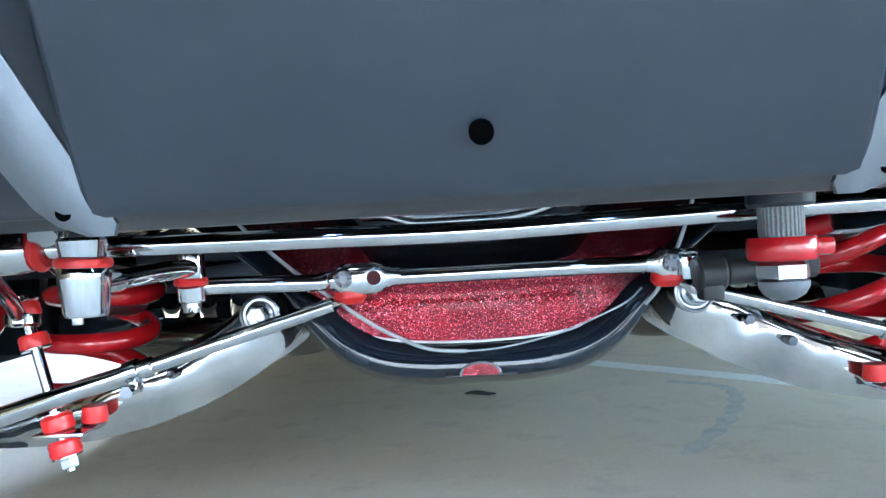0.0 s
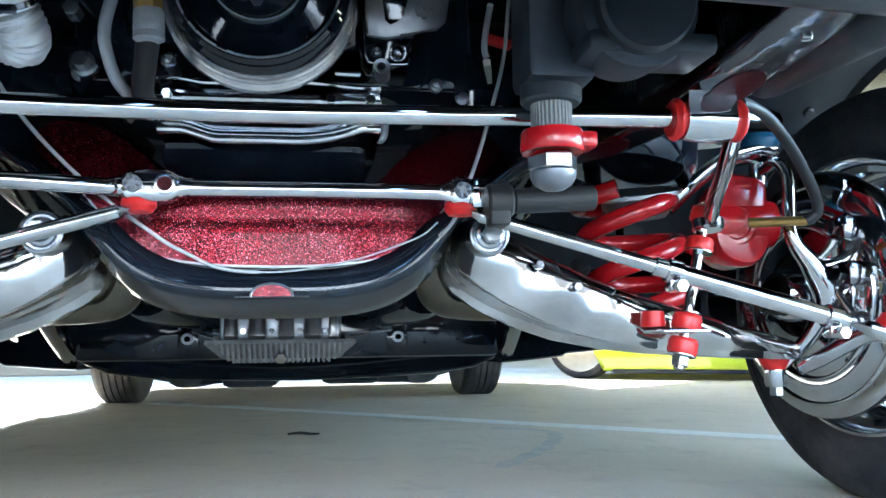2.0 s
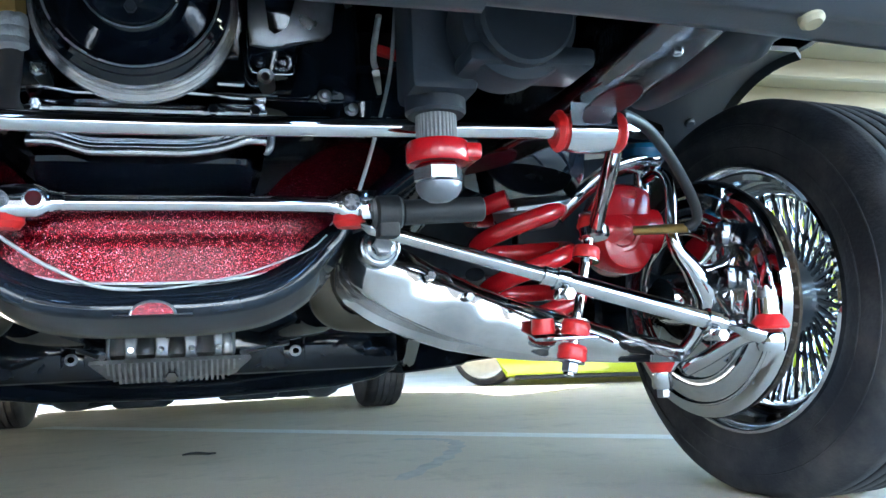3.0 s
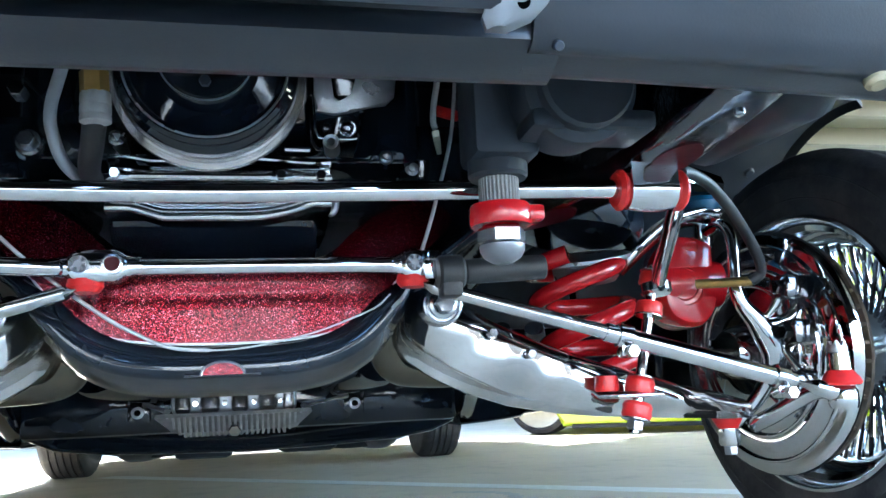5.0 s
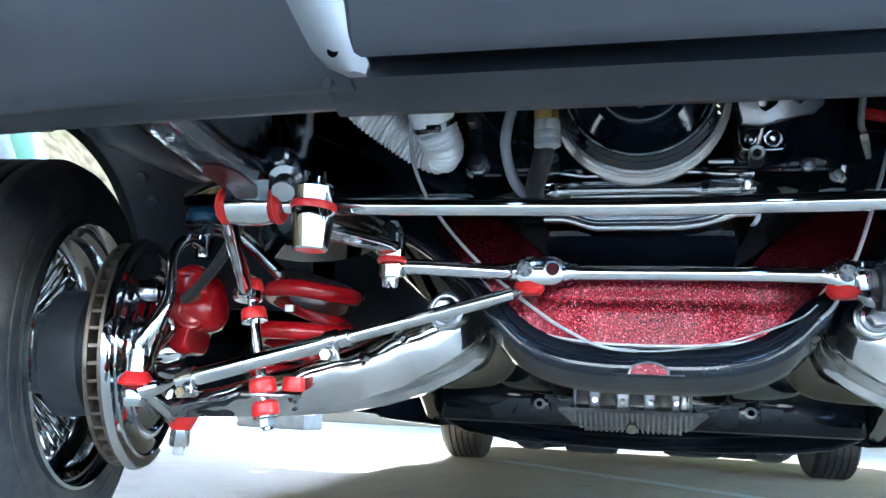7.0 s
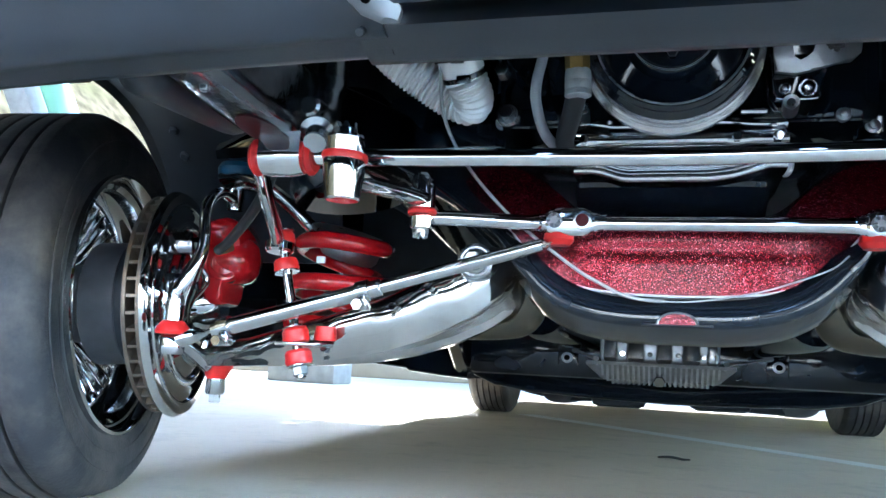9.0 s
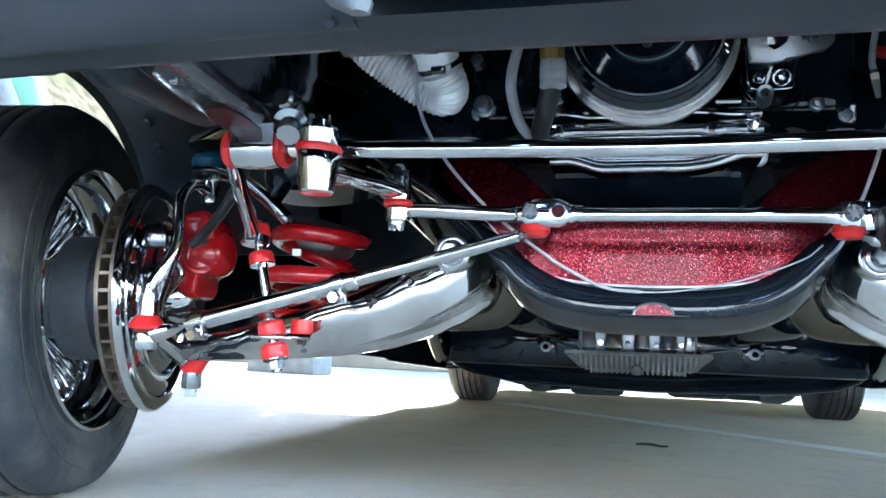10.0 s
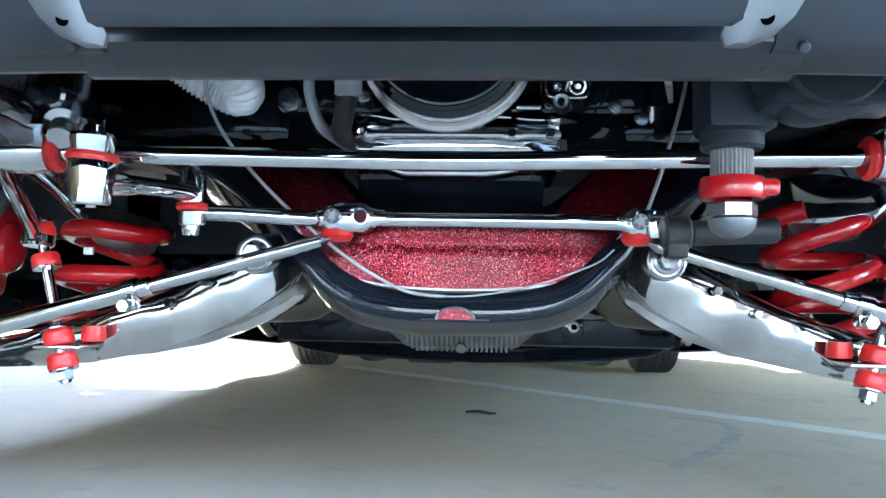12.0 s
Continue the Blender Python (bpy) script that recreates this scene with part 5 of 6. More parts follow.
def build_steering_box():
    g = thing("steering_box", "dark grey cast steering gearbox with splined output shaft", "steering box", (0.25, -0.2, 0.42))
    T = Matrix.Translation((-0.25, 0.2, -0.42))
    def P(name, bm, mat, label=""):
        bm.transform(T)
        return part(name, bm, mat, g, label)
    bm = B()
    block(bm, (0.222, -0.235, 0.452), (0.283, -0.17, 0.62), 0.008)
    P("housing", bm, GREYBOX)
    bm = B()
    block(bm, (0.26, -0.28, 0.462), (0.372, -0.22, 0.480), 0.006)
    P("mount_arm", bm, GREYBOX)
    bm = B()
    lathe(bm, [(0.004, -0.012), (0.038, -0.012), (0.041, -0.008), (0.041, 0.006), (0.050, 0.008), (0.052, 0.014), (0.052, 0.06), (0.02, 0.06)], (0.306, -0.285, 0.4995), (0, 1, 0.12), 40)
    P("round_cover", bm, GREYBOX)
    bm = B()
    lathe(bm, [(0.004, 0), (0.0165, 0), (0.0172, 0.003), (0.0172, 0.032), (0.018, 0.036), (0.018, 0.06)], (0.251, -0.200, 0.408), (0, 0, 1), 28)
    P("shaft_boss", bm, PANCAST, "grey splined shaft")
    bm = B()
    lathe(bm, [(0.012, 0.0), (0.0250, 0.0), (0.0272, 0.003), (0.0272, 0.030), (0.012, 0.030)], (0.251, -0.200, 0.438), (0, 0, 1), 32)
    P("shaft_collar", bm, GREYBOX)
    for k in range(30):
        a = 2 * math.pi * k / 30
        bm = B()
        cyl(bm, (0.251 + 0.0172 * math.cos(a), -0.2 + 0.0172 * math.sin(a), 0.414), (0.251 + 0.0172 * math.cos(a), -0.2 + 0.0172 * math.sin(a), 0.440), 0.0013, 6)
        P("spline", bm, PANCAST)
    bm = B()
    lathe(bm, [(0.017, -0.009), (0.027, -0.0095), (0.0285, -0.007), (0.0285, 0.007), (0.027, 0.0095), (0.017, 0.009)], (0.251, -0.200, 0.404), (0, 0, 1), 36, closed=True)
    block(bm, (0.270, -0.218, 0.397), (0.288, -0.190, 0.412), 0.004)
    P("clamp_collar", bm, RED, "red clamp collar with ear")
    bm = B()
    hexnut(bm, (0.251, -0.2, 0.393), (0.251, -0.2, 0.377), 0.0222)
    P("large_nut", bm, DULL_CHROME)
    bm = B()
    lathe(bm, [(0.0205, 0.0), (0.0200, -0.005), (0.0165, -0.011), (0.0095, -0.0155), (0.0005, -0.017)], (0.251, -0.2, 0.377), (0, 0, 1), 28)
    P("ball_end", bm, HUBGREY)


def build_tie_rods():
    for s in (-1, 1):
        if s < 0:
            a, b = Vector((-0.130, -0.036, 0.370)), Vector((-0.622, -0.030, 0.234))
        else:
            a, b = Vector((0.200, -0.034, 0.370)), Vector((0.684, -0.058, 0.230))
        t = thing("tie_rod", "chrome tie rod with adjuster sleeve, clamps and red boot", "tie rod", tuple((a + b) / 2), "tie rods")
        T = Matrix.Translation(-(a + b) / 2)
        d = (b - a)
        def A(k):
            return a + d * k
        def P(name, bm, mat, label="", parent=None):
            bm.transform(T)
            return part(name, bm, mat, parent or t, label)
        bm = B()
        tube(bm, [A(-0.01), A(0.04), A(0.46)], [0.0075, 0.0078, 0.0082], 16)
        P("inner_rod", bm, CHROME)
        bm = B()
        cyl(bm, A(0.43), A(0.88), 0.0105, 20, 0.001)
        sl = P("adjuster_sleeve", bm, CHROME)
        for k in (0.475, 0.845):
            bm = B()
            lathe(bm, [(0.0105, -0.008), (0.0135, -0.0075), (0.0135, 0.0075), (0.0105, 0.008)], A(k), d, 22)
            c = A(k)
            cyl(bm, c + Vector((0, -0.015, -0.017)), c + Vector((0, 0.012, -0.017)), 0.006, 12, 0.001)
            hexnut(bm, c + Vector((0, -0.015, -0.017)), c + Vector((0, -0.023, -0.017)), 0.0075)
            block(bm, tuple(c + Vector((-0.007, -0.008, -0.022))), tuple(c + Vector((0.007, 0.008, -0.008))), 0.002)
            P("sleeve_clamp", bm, CHROME, parent=sl)
        bm = B()
        tube(bm, [A(0.86), A(0.93), A(0.985)], [0.0082, 0.0085, 0.012], 16)
        P("outer_rod", bm, CHROME)
        bm = B()
        lathe(bm, [(0.004, -0.016), (0.0145, -0.016), (0.0165, -0.010), (0.0165, 0.004), (0.013, 0.009), (0.004, 0.009)], b, (0, 0, 1), 24)
        P("ball_housing", bm, CHROME)
        bm = B()
        lathe(bm, [(0.008, 0.009), (0.0210, 0.010), (0.0225, 0.013), (0.0200, 0.019), (0.0150, 0.025), (0.0125, 0.028), (0.006, 0.029)], b, (0, 0, 1), 24)
        P("dust_boot", bm, URETHANE, "red dust boot")
        bm = B()
        cyl(bm, b + Vector((0, 0, 0.024)), b + Vector((0, 0, 0.048)), 0.0135, 20, 0.002, 0.0125)
        P("taper_stud", bm, CHROME)
        bm = B()
        castle(bm, b + Vector((0, 0, 0.047)), (0, 0, 1), 0.0115, 0.013)
        P("castle_nut", bm, STEEL)


# ---- suspension ----
def build_control_arms():
    for s in (-1, 1):
        c = thing("lower_control_arm", "polished chrome stamped lower control arm", "control arm", (s * 0.45, 0.1, 0.25), "control arms")
        T = Matrix.Translation((-s * 0.45, -0.1, -0.25))
        def P(name, bm, mat, label="", parent=None, sharp=35):
            bm.transform(T)
            return part(name, bm, mat, parent or c, label, sharp)
        # stations along the arm: x, front y, rear y, top z, bottom z
        st = [(0.211, 0.120, 0.18, 0.350, 0.334), (0.2125, 0.082, 0.20, 0.366, 0.322), (0.217, 0.062, 0.215, 0.375, 0.312), (0.230, 0.052, 0.235, 0.379, 0.299), (0.255, 0.0475, 0.24, 0.368, 0.282), (0.28, 0.046, 0.24, 0.354, 0.268), (0.315, 0.044, 0.235, 0.333, 0.251),
              (0.37, 0.036, 0.23, 0.306, 0.232), (0.44, 0.032, 0.225, 0.281, 0.218), (0.50, 0.045, 0.22, 0.266, 0.211), (0.56, 0.062, 0.215, 0.250, 0.207), (0.62, 0.088, 0.21, 0.240, 0.203), (0.675, 0.115, 0.205, 0.228, 0.201), (0.69, 0.135, 0.19, 0.222, 0.204)]
        bm = B()
        rings = []
        for x, y0, y1, zt, zb in st:
            h = zt - zb
            ring = [(y0 + 0.030, zt), (y0 + 0.014, zt - 0.002), (y0 + 0.005, zt - 0.008), (y0 + 0.001, zt - 0.018), (y0, zb + h * 0.5), (y0 + 0.003, zb + h * 0.27), (y0 + 0.0075, zb + 0.010), (y0 + 0.0085, zb + 0.004),
                    (y0 + 0.0095, zb + 0.0005), (y0 + 0.014, zb + 0.001), ((y0 + y1) / 2, zb + 0.010), (y1 - 0.016, zb + 0.012), (y1 - 0.012, zb), (y1 + 0.006, zb), (y1 + 0.006, zb + 0.008), (y1 - 0.008, zt - 0.01), (y1 - 0.02, zt)]
            rings.append([Vector((s * x, yy, zz)) for yy, zz in ring])
        ring_loft(bm, rings)
        P("stamping", bm, STAMPED, sharp=60)
        # pivot bushing with washer and nut
        for yy, d in ((0.034, -1), (0.255, 1)):
            bm = B()
            lathe(bm, [(0.004, 0.022), (0.010, 0.021), (0.012, 0.012), (0.0155, 0.0105), (0.017, 0.006), (0.019, 0.006), (0.0205, 0.009), (0.0228, 0.008), (0.0240, 0.003), (0.0240, -0.085), (0.01, -0.085)], (s * 0.242, yy, 0.352), (0, d, 0), 28)
            bu = P("pivot_bushing", bm, DULL_CHROME, "chrome pivot bushing")
            bm = B()
            hexnut(bm, (s * 0.242, yy + d * 0.012, 0.352), (s * 0.242, yy + d * 0.026, 0.352), 0.0115)
            P("pivot_nut", bm, STEEL, parent=bu)
        # sway link pad
        bm = B()
        block(bm, (s * 0.455 - 0.028, -0.022, 0.2365), (s * 0.455 + 0.028, 0.05, 0.2415), 0.002)
        P("link_pad", bm, CHROME)
        bm = B()
        lathe(bm, [(0.004, 0.0), (0.0135, 0.0), (0.0145, 0.004), (0.013, 0.018), (0.004, 0.018)], (s * 0.432, 0.020, 0.245), (0, 0, 1), 20)
        P("bump_bushing", bm, URETHANE, "red bump bushing")
        for x, zz in ((0.345, 0.292), (0.300, 0.318)):
            bm = B()
            hexnut(bm, (s * x, 0.038, zz), (s * x, 0.022, zz), 0.006)
            P("arm_bolt", bm, DARKCHROME)
        # ball joint
        up = 0.010 if s > 0 else 0.005
        bm = B()
        lathe(bm, [(0.004, 0.0), (0.013, 0.0), (0.0235, 0.018), (0.0245, 0.026), (0.018, 0.028)], (s * 0.660, 0.152, 0.177 + up), (0, 0, 1), 26)
        P("ball_joint_boot", bm, URETHANE, "red ball joint boot")
        bm = B()
        lathe(bm, [(0.004, 0), (0.0125, 0.0), (0.0145, 0.004), (0.0135, 0.026), (0.004, 0.026)], (s * 0.660, 0.152, 0.155 + up), (0, 0, 1), 22)
        P("ball_stud", bm, CHROME)
        bm = B()
        hexnut(bm, (s * 0.660, 0.152, 0.143 + up), (s * 0.660, 0.152, 0.155 + up), 0.0095)
        P("stud_nut", bm, STEEL)
    for s in (-1, 1):
        u = thing("upper_control_arm", "chrome upper control arm with teal ball joint boot", "control arm", (s * 0.55, 0.2, 0.46), "control arms")
        T = Matrix.Translation((-s * 0.55, -0.2, -0.46))
        bm = B()
        rings = []
        for x, y0, y1, z, h in ((0.43, 0.06, 0.38, 0.550, 0.02), (0.49, 0.08, 0.35, 0.545, 0.022), (0.56, 0.10, 0.30, 0.540, 0.022), (0.64, 0.135, 0.25, 0.535, 0.018), (0.69, 0.15, 0.22, 0.532, 0.012)):
            rings.append([Vector((s * x, y0, z + h)), Vector((s * x, y0 - 0.006, z)), Vector((s * x, y0, z - h)), Vector((s * x, (y0 + y1) / 2, z - h * 0.6)), Vector((s * x, y1, z - h)), Vector((s * x, y1 + 0.006, z)), Vector((s * x, y1, z + h))])
        ring_loft(bm, rings)
        bm.transform(T)
        part("stamping", bm, CHROME, u)
        bm = B()
        tube(bm, curve_pts([(s * 0.515, 0.155, 0.405), (s * 0.53, 0.15, 0.420), (s * 0.56, 0.15, 0.446), (s * 0.595, 0.15, 0.470), (s * 0.64, 0.155, 0.484), (s * 0.675, 0.165, 0.486)], 6), [0.012] + [0.022] * 28 + [0.024] * 2, 18, 0.5)
        bm.transform(T)
        part("arm_web", bm, CHROME, u, "curved chrome arm web")
        bm = B()
        lathe(bm, [(0.004, -0.024), (0.020, -0.024), (0.029, -0.010), (0.031, 0.006), (0.026, 0.014), (0.01, 0.018)], (s * 0.664, 0.172, 0.502), (0, 0, 1), 24)
        bm.transform(T)
        part("ball_joint_boot", bm, BLUE, u, "teal rubber ball joint boot")
        bm = B()
        lathe(bm, [(0.004, -0.02), (0.012, -0.02), (0.014, 0), (0.012, 0.02), (0.004, 0.02)], (s * 0.664, 0.172, 0.462), (0, 0, 1), 20)
        bm.transform(T)
        part("ball_stud", bm, CHROME, u)


def build_springs():
    for s in (-1, 1):
        sp = thing("coil_spring", "thick red enamelled suspension coil spring", "coil spring", (s * 0.455, 0.135, 0.26), "coil springs")
        bm = B()
        # both wound the same way, each leaning in towards its tower; the top coil is closed
        lean = -s * 0.185
        a0, a1 = radians(-480 if s < 0 else -560), radians(515 if s < 0 else 605)
        zk = 0.3695 if s < 0 else 0.3775
        n = 150
        pts = []
        for i in range(n + 1):
            a = a0 + (a1 - a0) * i / n
            knee = radians(270 if s < 0 else 360)
            zc = zk + 0.058 * (min(a, knee) - math.pi) / (2 * math.pi) + 0.026 * max(0.0, a - knee) / (2 * math.pi)
            r = 0.0595
            xc = (-0.464 if s < 0 else 0.4535) + lean * (zc - 0.37)
            pts.append((xc + r * math.cos(a) * 0.983 - s * 0.455, r * math.sin(a), zc - lean * r * math.cos(a) - 0.26))
        tube(bm, pts, 0.0122, 16)
        part("coil", bm, RED, sp)
        bm = B()
        at, ax = (Vector((0.004, 0.004, 0.132)), (0.33, -0.16, 1)) if s < 0 else (Vector((0.010, 0.004, 0.158)), (-0.14, -0.22, 1))
        lathe(bm, [(0.030, 0.0), (0.057, 0.0), (0.062, 0.002), (0.062, 0.007), (0.057, 0.009), (0.045, 0.011), (0.030, 0.011)], at, ax, 40)
        seat = part("upper_seat", bm, STEEL, sp, "chrome upper spring seat")
        bm = B()
        lathe(bm, [(0.012, -0.030), (0.038, -0.028), (0.043, -0.022), (0.045, -0.001), (0.012, -0.001)], at, ax, 36)
        part("seat_cup", bm, STEEL, seat, "bright cup under the spring seat")
        if s < 0:
            bm = B()
            block(bm, (s * 0.01 - 0.006, -0.0740, 0.090), (s * 0.01 + 0.006, -0.069, 0.099), 0.001)
            part("paper_tag", bm, GREYHOSE, sp, "small pale paper tag")


# ---- wheels and brakes ----
STEER = {-1: 15.0, 1: 7.0}
WHEEL_Z = {-1: 0.285, 1: 0.291}
CAMBER = {-1: 3.0, 1: 0.0}


def wheel_frame(s):
    """Pose of a front wheel: local x points outboard along its axle."""
    rot = Matrix.Rotation(radians(STEER[s]), 4, 'Z') @ (Matrix.Identity(4) if s > 0 else Matrix.Rotation(math.pi, 4, 'Z'))
    c = Vector((0.902, 0.200, WHEEL_Z[s])) if s > 0 else Vector((-0.914, 0.122, WHEEL_Z[s]))
    return Matrix.Translation(c) @ rot @ Matrix.Rotation(radians(CAMBER[s]), 4, 'Y')


def build_front_wheel(s):
    M = wheel_frame(s)
    w = thing("spoked_wheel_assembly", "black tyre on chrome wire-spoke wheel, steered aside", "wheel", (0, 0, 0), "road wheels")
    w.matrix_world = M
    R, h = (0.2985, 0.095) if s > 0 else (0.293, 0.095)
    k0 = R - 0.302
    foot = 0.001 - WHEEL_Z[s]
    bm = B()
    prof = [(0.186, -0.078), (0.196, -0.086), (0.215, -0.092), (0.245 + k0 / 2, -h), (0.268 + k0, -h * 0.985), (0.283 + k0, -h * 0.93), (0.2905 + k0, -h * 0.86), (0.296 + k0, -h * 0.76)]
    for a0 in (-0.66, -0.38, -0.10, 0.18, 0.46):
        prof += [(R - 0.001, h * a0), (R, h * (a0 + 0.02)), (R, h * (a0 + 0.20)), (R - 0.001, h * (a0 + 0.22)), (R - 0.007, h * (a0 + 0.23)), (R - 0.007, h * (a0 + 0.27))]
    prof += [(0.296 + k0, h * 0.78), (0.2905 + k0, h * 0.86), (0.283 + k0, h * 0.93), (0.268 + k0, h * 0.985), (0.245 + k0 / 2, h), (0.215, 0.092), (0.196, 0.086), (0.186, 0.078)]
    lathe(bm, prof, (0, 0, 0), (1, 0, 0), 88, closed=True)
    # flat where it stands, with a slight bulge
    for v in bm.verts:
        if v.co.z < foot:
            v.co.x *= 1.05
            v.co.z = foot
        elif v.co.z < -0.22:
            v.co.x *= 1 + 0.05 * (-0.22 - v.co.z) / 0.08
    tyre = part("tyre", bm, RUBBER, w, "black rubber tyre with mould lines")
    for rr, xx in ((0.225, -0.0935), (0.262 + k0, -0.0955)):
        bm = B()
        tube(bm, [(xx, rr * math.cos(a), rr * math.sin(a)) for a in (2 * math.pi * k / 72 for k in range(72))], 0.0012, 6, closed=True)
        for v in bm.verts:
            v.co.z = max(v.co.z, foot)
        part("mould_line", bm, RUBBER, tyre)
    # rim barrel
    bm = B()
    prof = [(0.190, -0.076), (0.2010, -0.086), (0.2005, -0.0955), (0.1960, -0.0975), (0.1925, -0.094), (0.1880, -0.078), (0.1780, -0.070), (0.1755, -0.052), (0.1640, -0.044), (0.158, -0.030), (0.156, 0.02), (0.165, 0.045), (0.172, 0.07), (0.180, 0.085), (0.190, 0.088), (0.188, 0.08), (0.176, 0.05), (0.168, 0.0), (0.178, -0.055)]
    lathe(bm, prof, (0, 0, 0), (1, 0, 0), 72, closed=True)
    rim = part("rim", bm, CHROME, w, "chrome wire wheel rim")
    # pale liner added: daylight on the chrome barrel put into its colour
    bm = B()
    lathe(bm, [(0.1530, -0.004), (0.1620, 0.045), (0.1690, 0.07), (0.1765, 0.083), (0.1790, 0.083), (0.1715, 0.07), (0.1645, 0.045), (0.1555, -0.004)], (0, 0, 0), (1, 0, 0), 72, closed=True)
    part("rim_light_liner", bm, ALUMIN, rim, "pale liner inside the rim, daylight on the chrome put into its colour")
    # hub
    bm = B()
    lathe(bm, [(0.02, -0.115), (0.088, -0.115), (0.094, -0.108), (0.094, -0.058), (0.080, -0.050), (0.062, -0.04), (0.055, 0.045), (0.035, 0.06), (0.01, 0.06)], (0, 0, 0), (1, 0, 0), 40)
    hub = part("brake_drum_hub", bm, HUBGREY, w, "dark machined hub")
    # wire spokes in two crossing rows
    for row, (x_in, r_in, x_out, r_out, lean, cnt) in enumerate(((0.014, 0.062, -0.028, 0.160, 0.05, 40), (0.036, 0.055, -0.010, 0.157, -0.32, 48), (0.040, 0.056, 0.020, 0.158, 0.30, 40))):
        bm = B()
        p0 = Vector((x_in, r_in * math.cos(0), 0))
        p1 = Vector((x_out, r_out * math.cos(lean), r_out * math.sin(lean)))
        cyl(bm, p0, p1, 0.0036 if row == 0 else 0.0026, 8)
        first = part("spoke", bm, CHROME, rim)
        for k in range(1, cnt):
            o = new("spoke", first.data)
            o.parent = rim
            o.matrix_local = Matrix.Rotation(2 * math.pi * k / cnt, 4, 'X')
    return w


def build_brake(s):
    M = wheel_frame(s)
    b = thing("disc_brake", "chrome spindle with vented brake rotor and splash plate", "disc brake", (0, 0, 0), "front brakes")
    b.matrix_world = M @ Matrix.Translation((-0.138 if s > 0 else -0.162, 0, 0))
    flip = Matrix.Diagonal((1, s, 1, 1))
    # local x outboard; the rotor is two discs with vanes between
    bm = B()
    for x0, x1 in ((-0.013, -0.006), (0.006, 0.013)):
        lathe(bm, [(0.085, x0), (0.165, x0), (0.1665, x0 + 0.001), (0.1665, x1 - 0.001), (0.165, x1), (0.085, x1)], (0, 0, 0), (1, 0, 0), 72, closed=True)
    bm.transform(flip)
    rot = part("rotor", bm, IRON, b, "vented iron brake rotor")
    bm = B()
    block(bm, (-0.0062, 0.100, -0.0022), (0.0062, 0.1655, 0.0022), 0)
    bm.transform(flip)
    v0 = part("vane", bm, IRON, rot)
    for k in range(1, 44):
        o = new("vane", v0.data)
        o.parent = rot
        o.matrix_local = Matrix.Rotation(2 * math.pi * k / 44, 4, 'X')
    bm = B()
    lathe(bm, [(0.02, 0.0), (0.085, 0.0), (0.090, 0.01), (0.098, 0.03), (0.098, 0.05), (0.02, 0.05)], (0, 0, 0), (1, 0, 0), 40)
    bm.transform(flip)
    part("rotor_hat", bm, DARK, b)
    # polished splash plate, inboard; on one side its rim wraps the rotor
    lip = -0.011 if s > 0 else -0.0148
    bm = B()
    lathe(bm, [(0.060, -0.050), (0.085, -0.046), (0.105, -0.034), (0.112, -0.030), (0.128, -0.031), (0.135, -0.026), (0.160, -0.0255), (0.1690, -0.0245), (0.1725, -0.0205), (0.1740, -0.016), (0.1745, lip), (0.1715, lip), (0.1712, -0.0145), (0.160, -0.0175), (0.13, -0.019), (0.110, -0.024), (0.085, -0.038), (0.060, -0.044)], (0, 0, 0), (1, 0, 0), 64, closed=True)
    bm.transform(flip)
    part("splash_plate", bm, CHROME, b, "polished chrome splash plate")
    for rr, xx in ((0.153, -0.026), (0.118, -0.032), (0.095, -0.042)):
        bm = B()
        tube(bm, [(xx, rr * math.cos(a), rr * math.sin(a)) for a in (2 * math.pi * k / 64 for k in range(64))], 0.0028, 8, closed=True)
        bm.transform(flip)
        part("plate_ridge", bm, CHROME, b)
    # spindle upright, from the upper ball joint down to the lower
    inv = b.matrix_world.inverted()
    if s > 0:
        way = [(0.664, 0.170, 0.462), (0.668, 0.13, 0.468), (0.668, 0.105, 0.440), (0.664, 0.10, 0.365), (0.690, 0.10, 0.325), (0.712, 0.105, 0.285), (0.700, 0.125, 0.235), (0.665, 0.150, 0.190)]
    else:
        way = [(-0.664, 0.168, 0.458), (-0.662, 0.12, 0.460), (-0.660, 0.085, 0.430), (-0.657, 0.080, 0.370), (-0.672, 0.075, 0.325), (-0.690, 0.080, 0.285), (-0.690, 0.11, 0.235), (-0.665, 0.150, 0.190)]
    bm = B()
    pts = curve_pts([inv @ Vector(p) for p in way])
    n = len(pts)
    tube(bm, pts, [0.0085 + 0.010 * math.exp(-((i / n - 0.66) / 0.16) ** 2) for i in range(n)], 16)
    part("spindle_upright", bm, CHROME, b, "chrome spindle upright")
    bm = B()
    pts = curve_pts([inv @ Vector(p) for p in ((way[3], way[4], (s * 0.735, 0.09, 0.335), (s * 0.745, 0.10, 0.38)))])
    tube(bm, pts, 0.009, 14)
    part("caliper_mount", bm, CHROME, b, "chrome caliper mount")
    bm = B()
    lathe(bm, [(0.01, -0.085), (0.030, -0.085), (0.036, -0.075), (0.042, -0.05), (0.05, -0.03), (0.06, -0.02)], (0, 0, 0), (1, 0, 0), 32)
    bm.transform(flip)
    part("spindle_boss", bm, CHROME, b)
    bm = B()
    pts = curve_pts([(-0.080, -0.035, -0.10), (-0.075, -0.075, -0.085), (-0.055, -0.12, -0.06), (-0.045, -0.15, -0.055)])
    tube(bm, pts, 0.011, 14)
    bm.transform(flip)
    part("steering_arm", bm, CHROME, b, "chrome steering arm")
    bm = B()
    pts = curve_pts([(-0.05, -0.10, 0.10), (-0.062, -0.085, 0.06), (-0.075, -0.07, 0.03), (-0.06, -0.085, 0.0), (-0.05, -0.10, -0.03)])
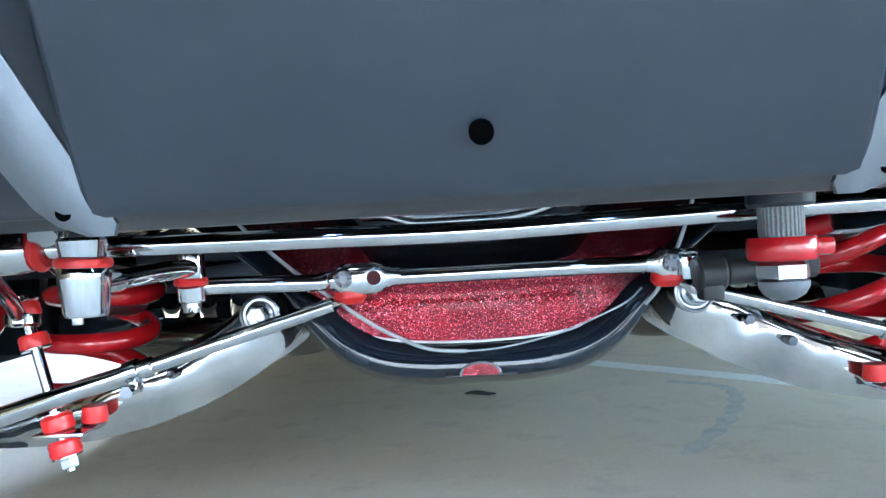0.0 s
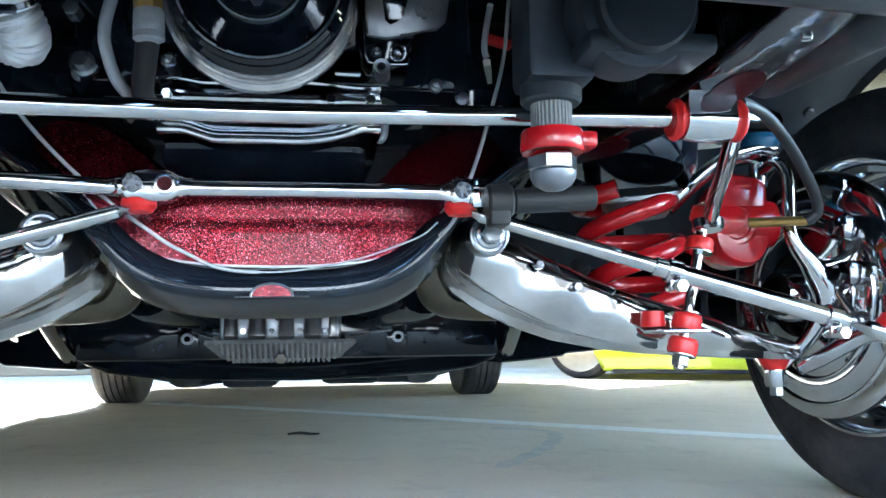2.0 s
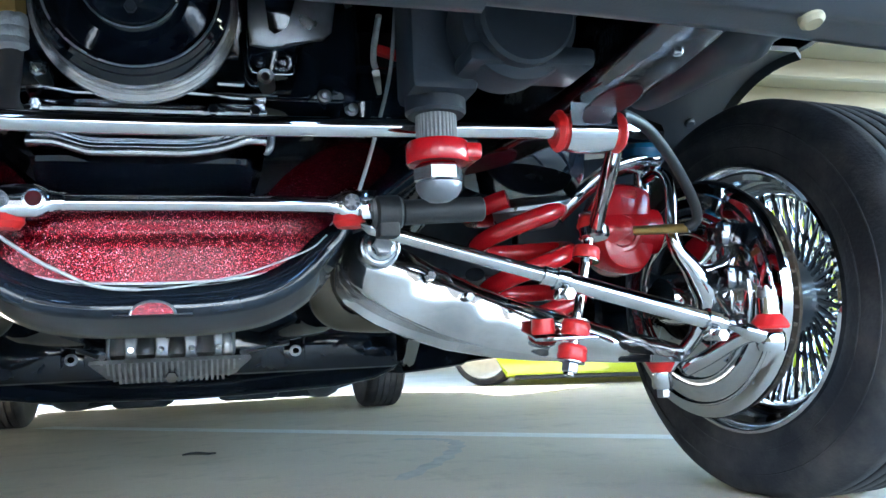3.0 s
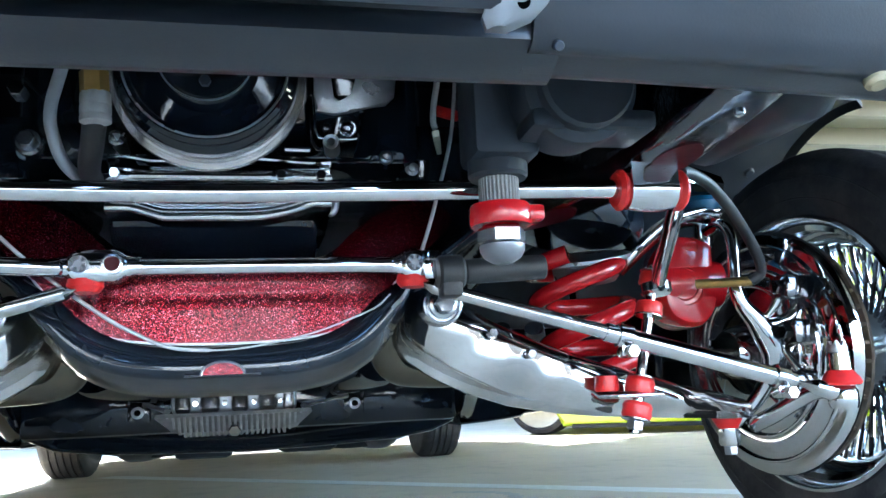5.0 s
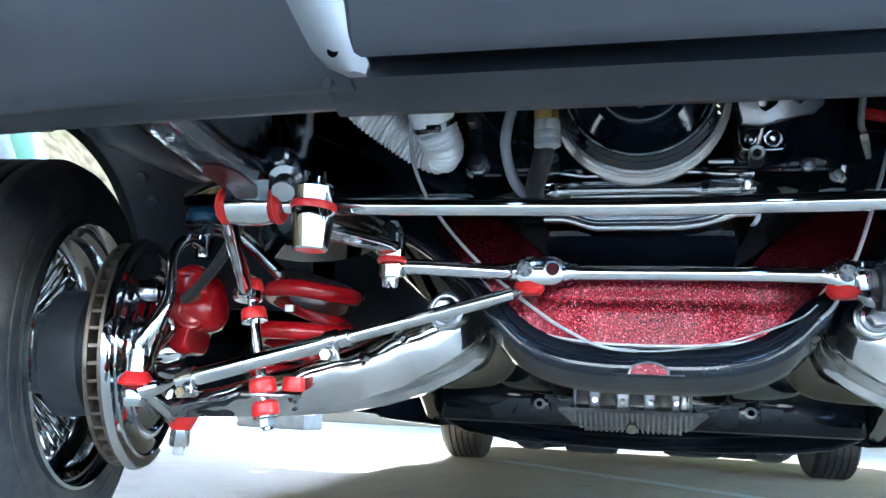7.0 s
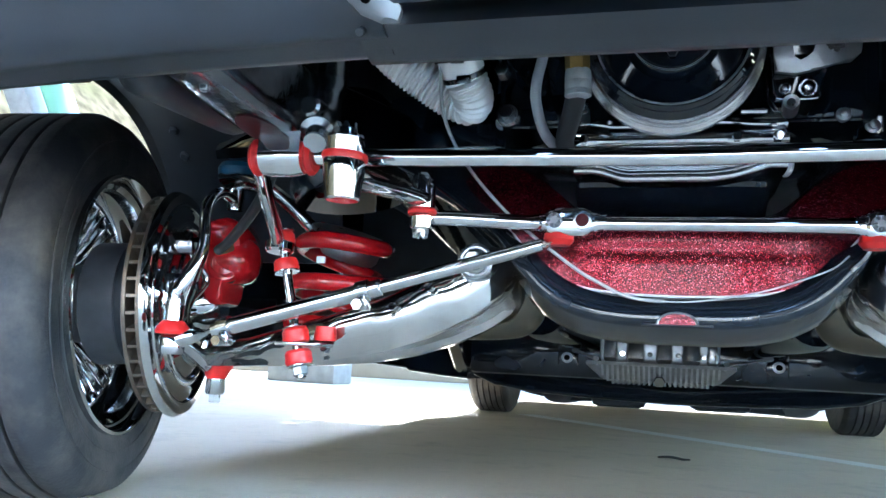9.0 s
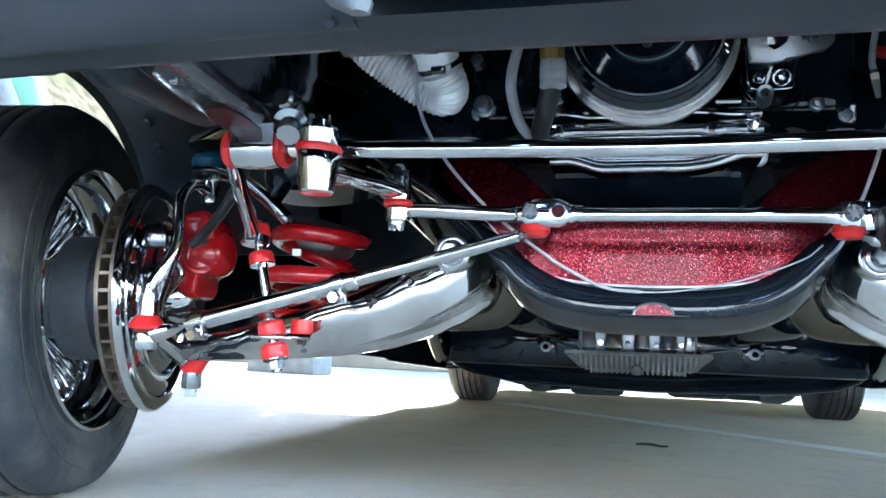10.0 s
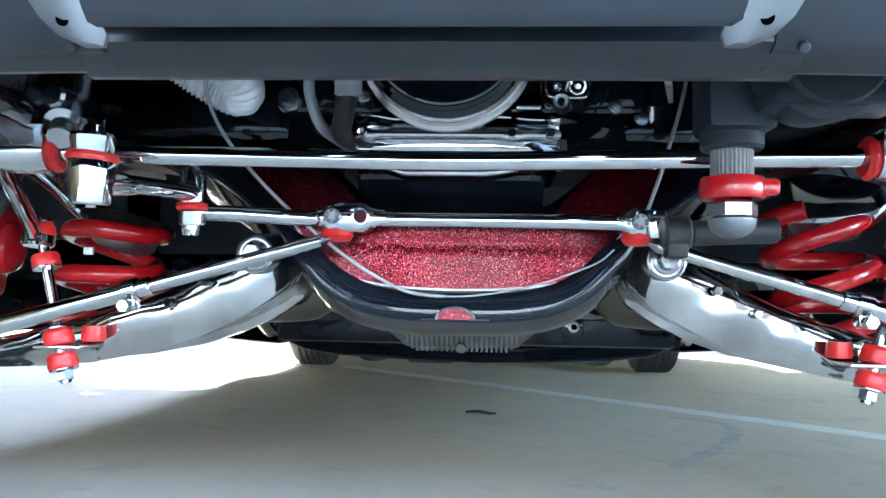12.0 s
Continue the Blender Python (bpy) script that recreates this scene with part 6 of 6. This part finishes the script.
    tube(bm, pts, 0.006, 12)
    bm.transform(flip)
    part("caliper_rod", bm, CHROME, b)
    for (y, z) in ((-0.10, 0.08), (-0.105, 0.02), (-0.10, -0.05)):
        bm = B()
        block(bm, (-0.066, y - 0.014, z - 0.016), (-0.030, y + 0.014, z + 0.016), 0.005)
        hexnut(bm, (-0.066, y, z), (-0.076, y, z), 0.010)
        bm.transform(flip)
        part("caliper_bolt", bm, DARKCHROME, b)
    cc = Vector((0.626, 0.175, 0.390)) if s > 0 else Vector((-0.668, 0.165, 0.362))
    c = thing("brake_caliper", "red enamelled brake caliper with rubber hose", "brake caliper", tuple(cc), "front brakes")
    bm = B()
    lathe(bm, [(0.01, -0.052), (0.024, -0.050), (0.032, -0.044), (0.036, -0.034), (0.037, 0.03), (0.034, 0.05), (0.02, 0.055)], (0, 0, 0), (s, 0, 0), 36)
    part("piston_housing", bm, RED, c)
    # housing seen from the front: shoulders above, narrow foot below
    bm = B()
    out = [(-0.020, 0.060), (0.008, 0.066), (0.030, 0.052), (0.041, 0.026), (0.041, -0.006), (0.034, -0.028), (0.016, -0.038), (0.010, -0.066), (-0.014, -0.066), (-0.022, -0.036), (-0.031, -0.016), (-0.031, 0.036)]
    if s > 0:
        out = [(-0.030, 0.060), (0.010, 0.068), (0.034, 0.052), (0.043, 0.020), (0.043, -0.020), (0.034, -0.048), (0.010, -0.062), (-0.018, -0.058), (-0.034, -0.028), (-0.034, 0.030)]
    q = curve_pts([(x, 0, z) for x, z in out + out[:3]], 4)[4:4 + 4 * len(out)]
    wide, short = (1.08, 1.0) if s > 0 else (1.0, 1.0)
    rings = []
    for y, k in ((-0.030, 0.80), (-0.028, 0.90), (-0.022, 0.97), (-0.012, 1.0), (0.030, 1.0), (0.036, 0.94)):
        rings.append([Vector((-s * p.x * k * wide, y, p.z * k * (1.0 if p.z > 0 else short))) for p in q])
    ring_loft(bm, rings)
    part("caliper_body", bm, RED, c)
    bm = B()
    lathe(bm, [(0.002, -0.034), (0.018, -0.034), (0.021, -0.031), (0.026, -0.031), (0.030, -0.026), (0.031, 0.0)], (-s * 0.008, 0, -0.006), (s * 0.25, 1, 0), 30)
    part("piston_cap", bm, RED, c)
    bm = B()
    cyl(bm, (-s * 0.020, -0.020, 0.050), (s * 0.012, -0.026, 0.050), 0.009, 16, 0.002)
    part("slide_bolt", bm, RED, c)
    if s > 0:
        run = [(0.472, -0.125, 0.470), (0.505, -0.09, 0.478), (0.546, -0.06, 0.472), (0.604, -0.01, 0.449), (0.652, 0.03, 0.413), (0.667, 0.045, 0.388), (0.655, 0.052, 0.376)]
        fit0, fit1 = (0.657, 0.052, 0.3765), (0.603, 0.098, 0.380)
    else:
        run = [(-0.470, -0.085, 0.440), (-0.491, -0.06, 0.425), (-0.533, -0.02, 0.397), (-0.583, 0.02, 0.370), (-0.603, 0.03, 0.360)]
        fit0, fit1 = (-0.602, 0.030, 0.360), (-0.625, 0.10, 0.374)
    bm = B()
    tube(bm, curve_pts([Vector(p) - cc for p in run]), 0.0068, 14)
    part("brake_hose", bm, HOSE, c, "black rubber brake hose")
    bm = B()
    cyl(bm, Vector(fit0) - cc, Vector(fit1) - cc, 0.0062, 14, 0.001)
    part("hose_fitting", bm, BRASS, c, "brass hose fitting")


build_ground()
build_canopy()
build_neighbour_car()
build_neighbour_left()
build_valance()
build_front_end_shell()
build_crossmember()
build_frame()
build_transmission()
build_rear()
build_engine()
build_hoses()
build_stabilizer()
build_centre_link()
build_idler()
build_steering_box()
build_tie_rods()
build_control_arms()
build_springs()
for side in (-1, 1):
    build_front_wheel(side)
    build_brake(side)
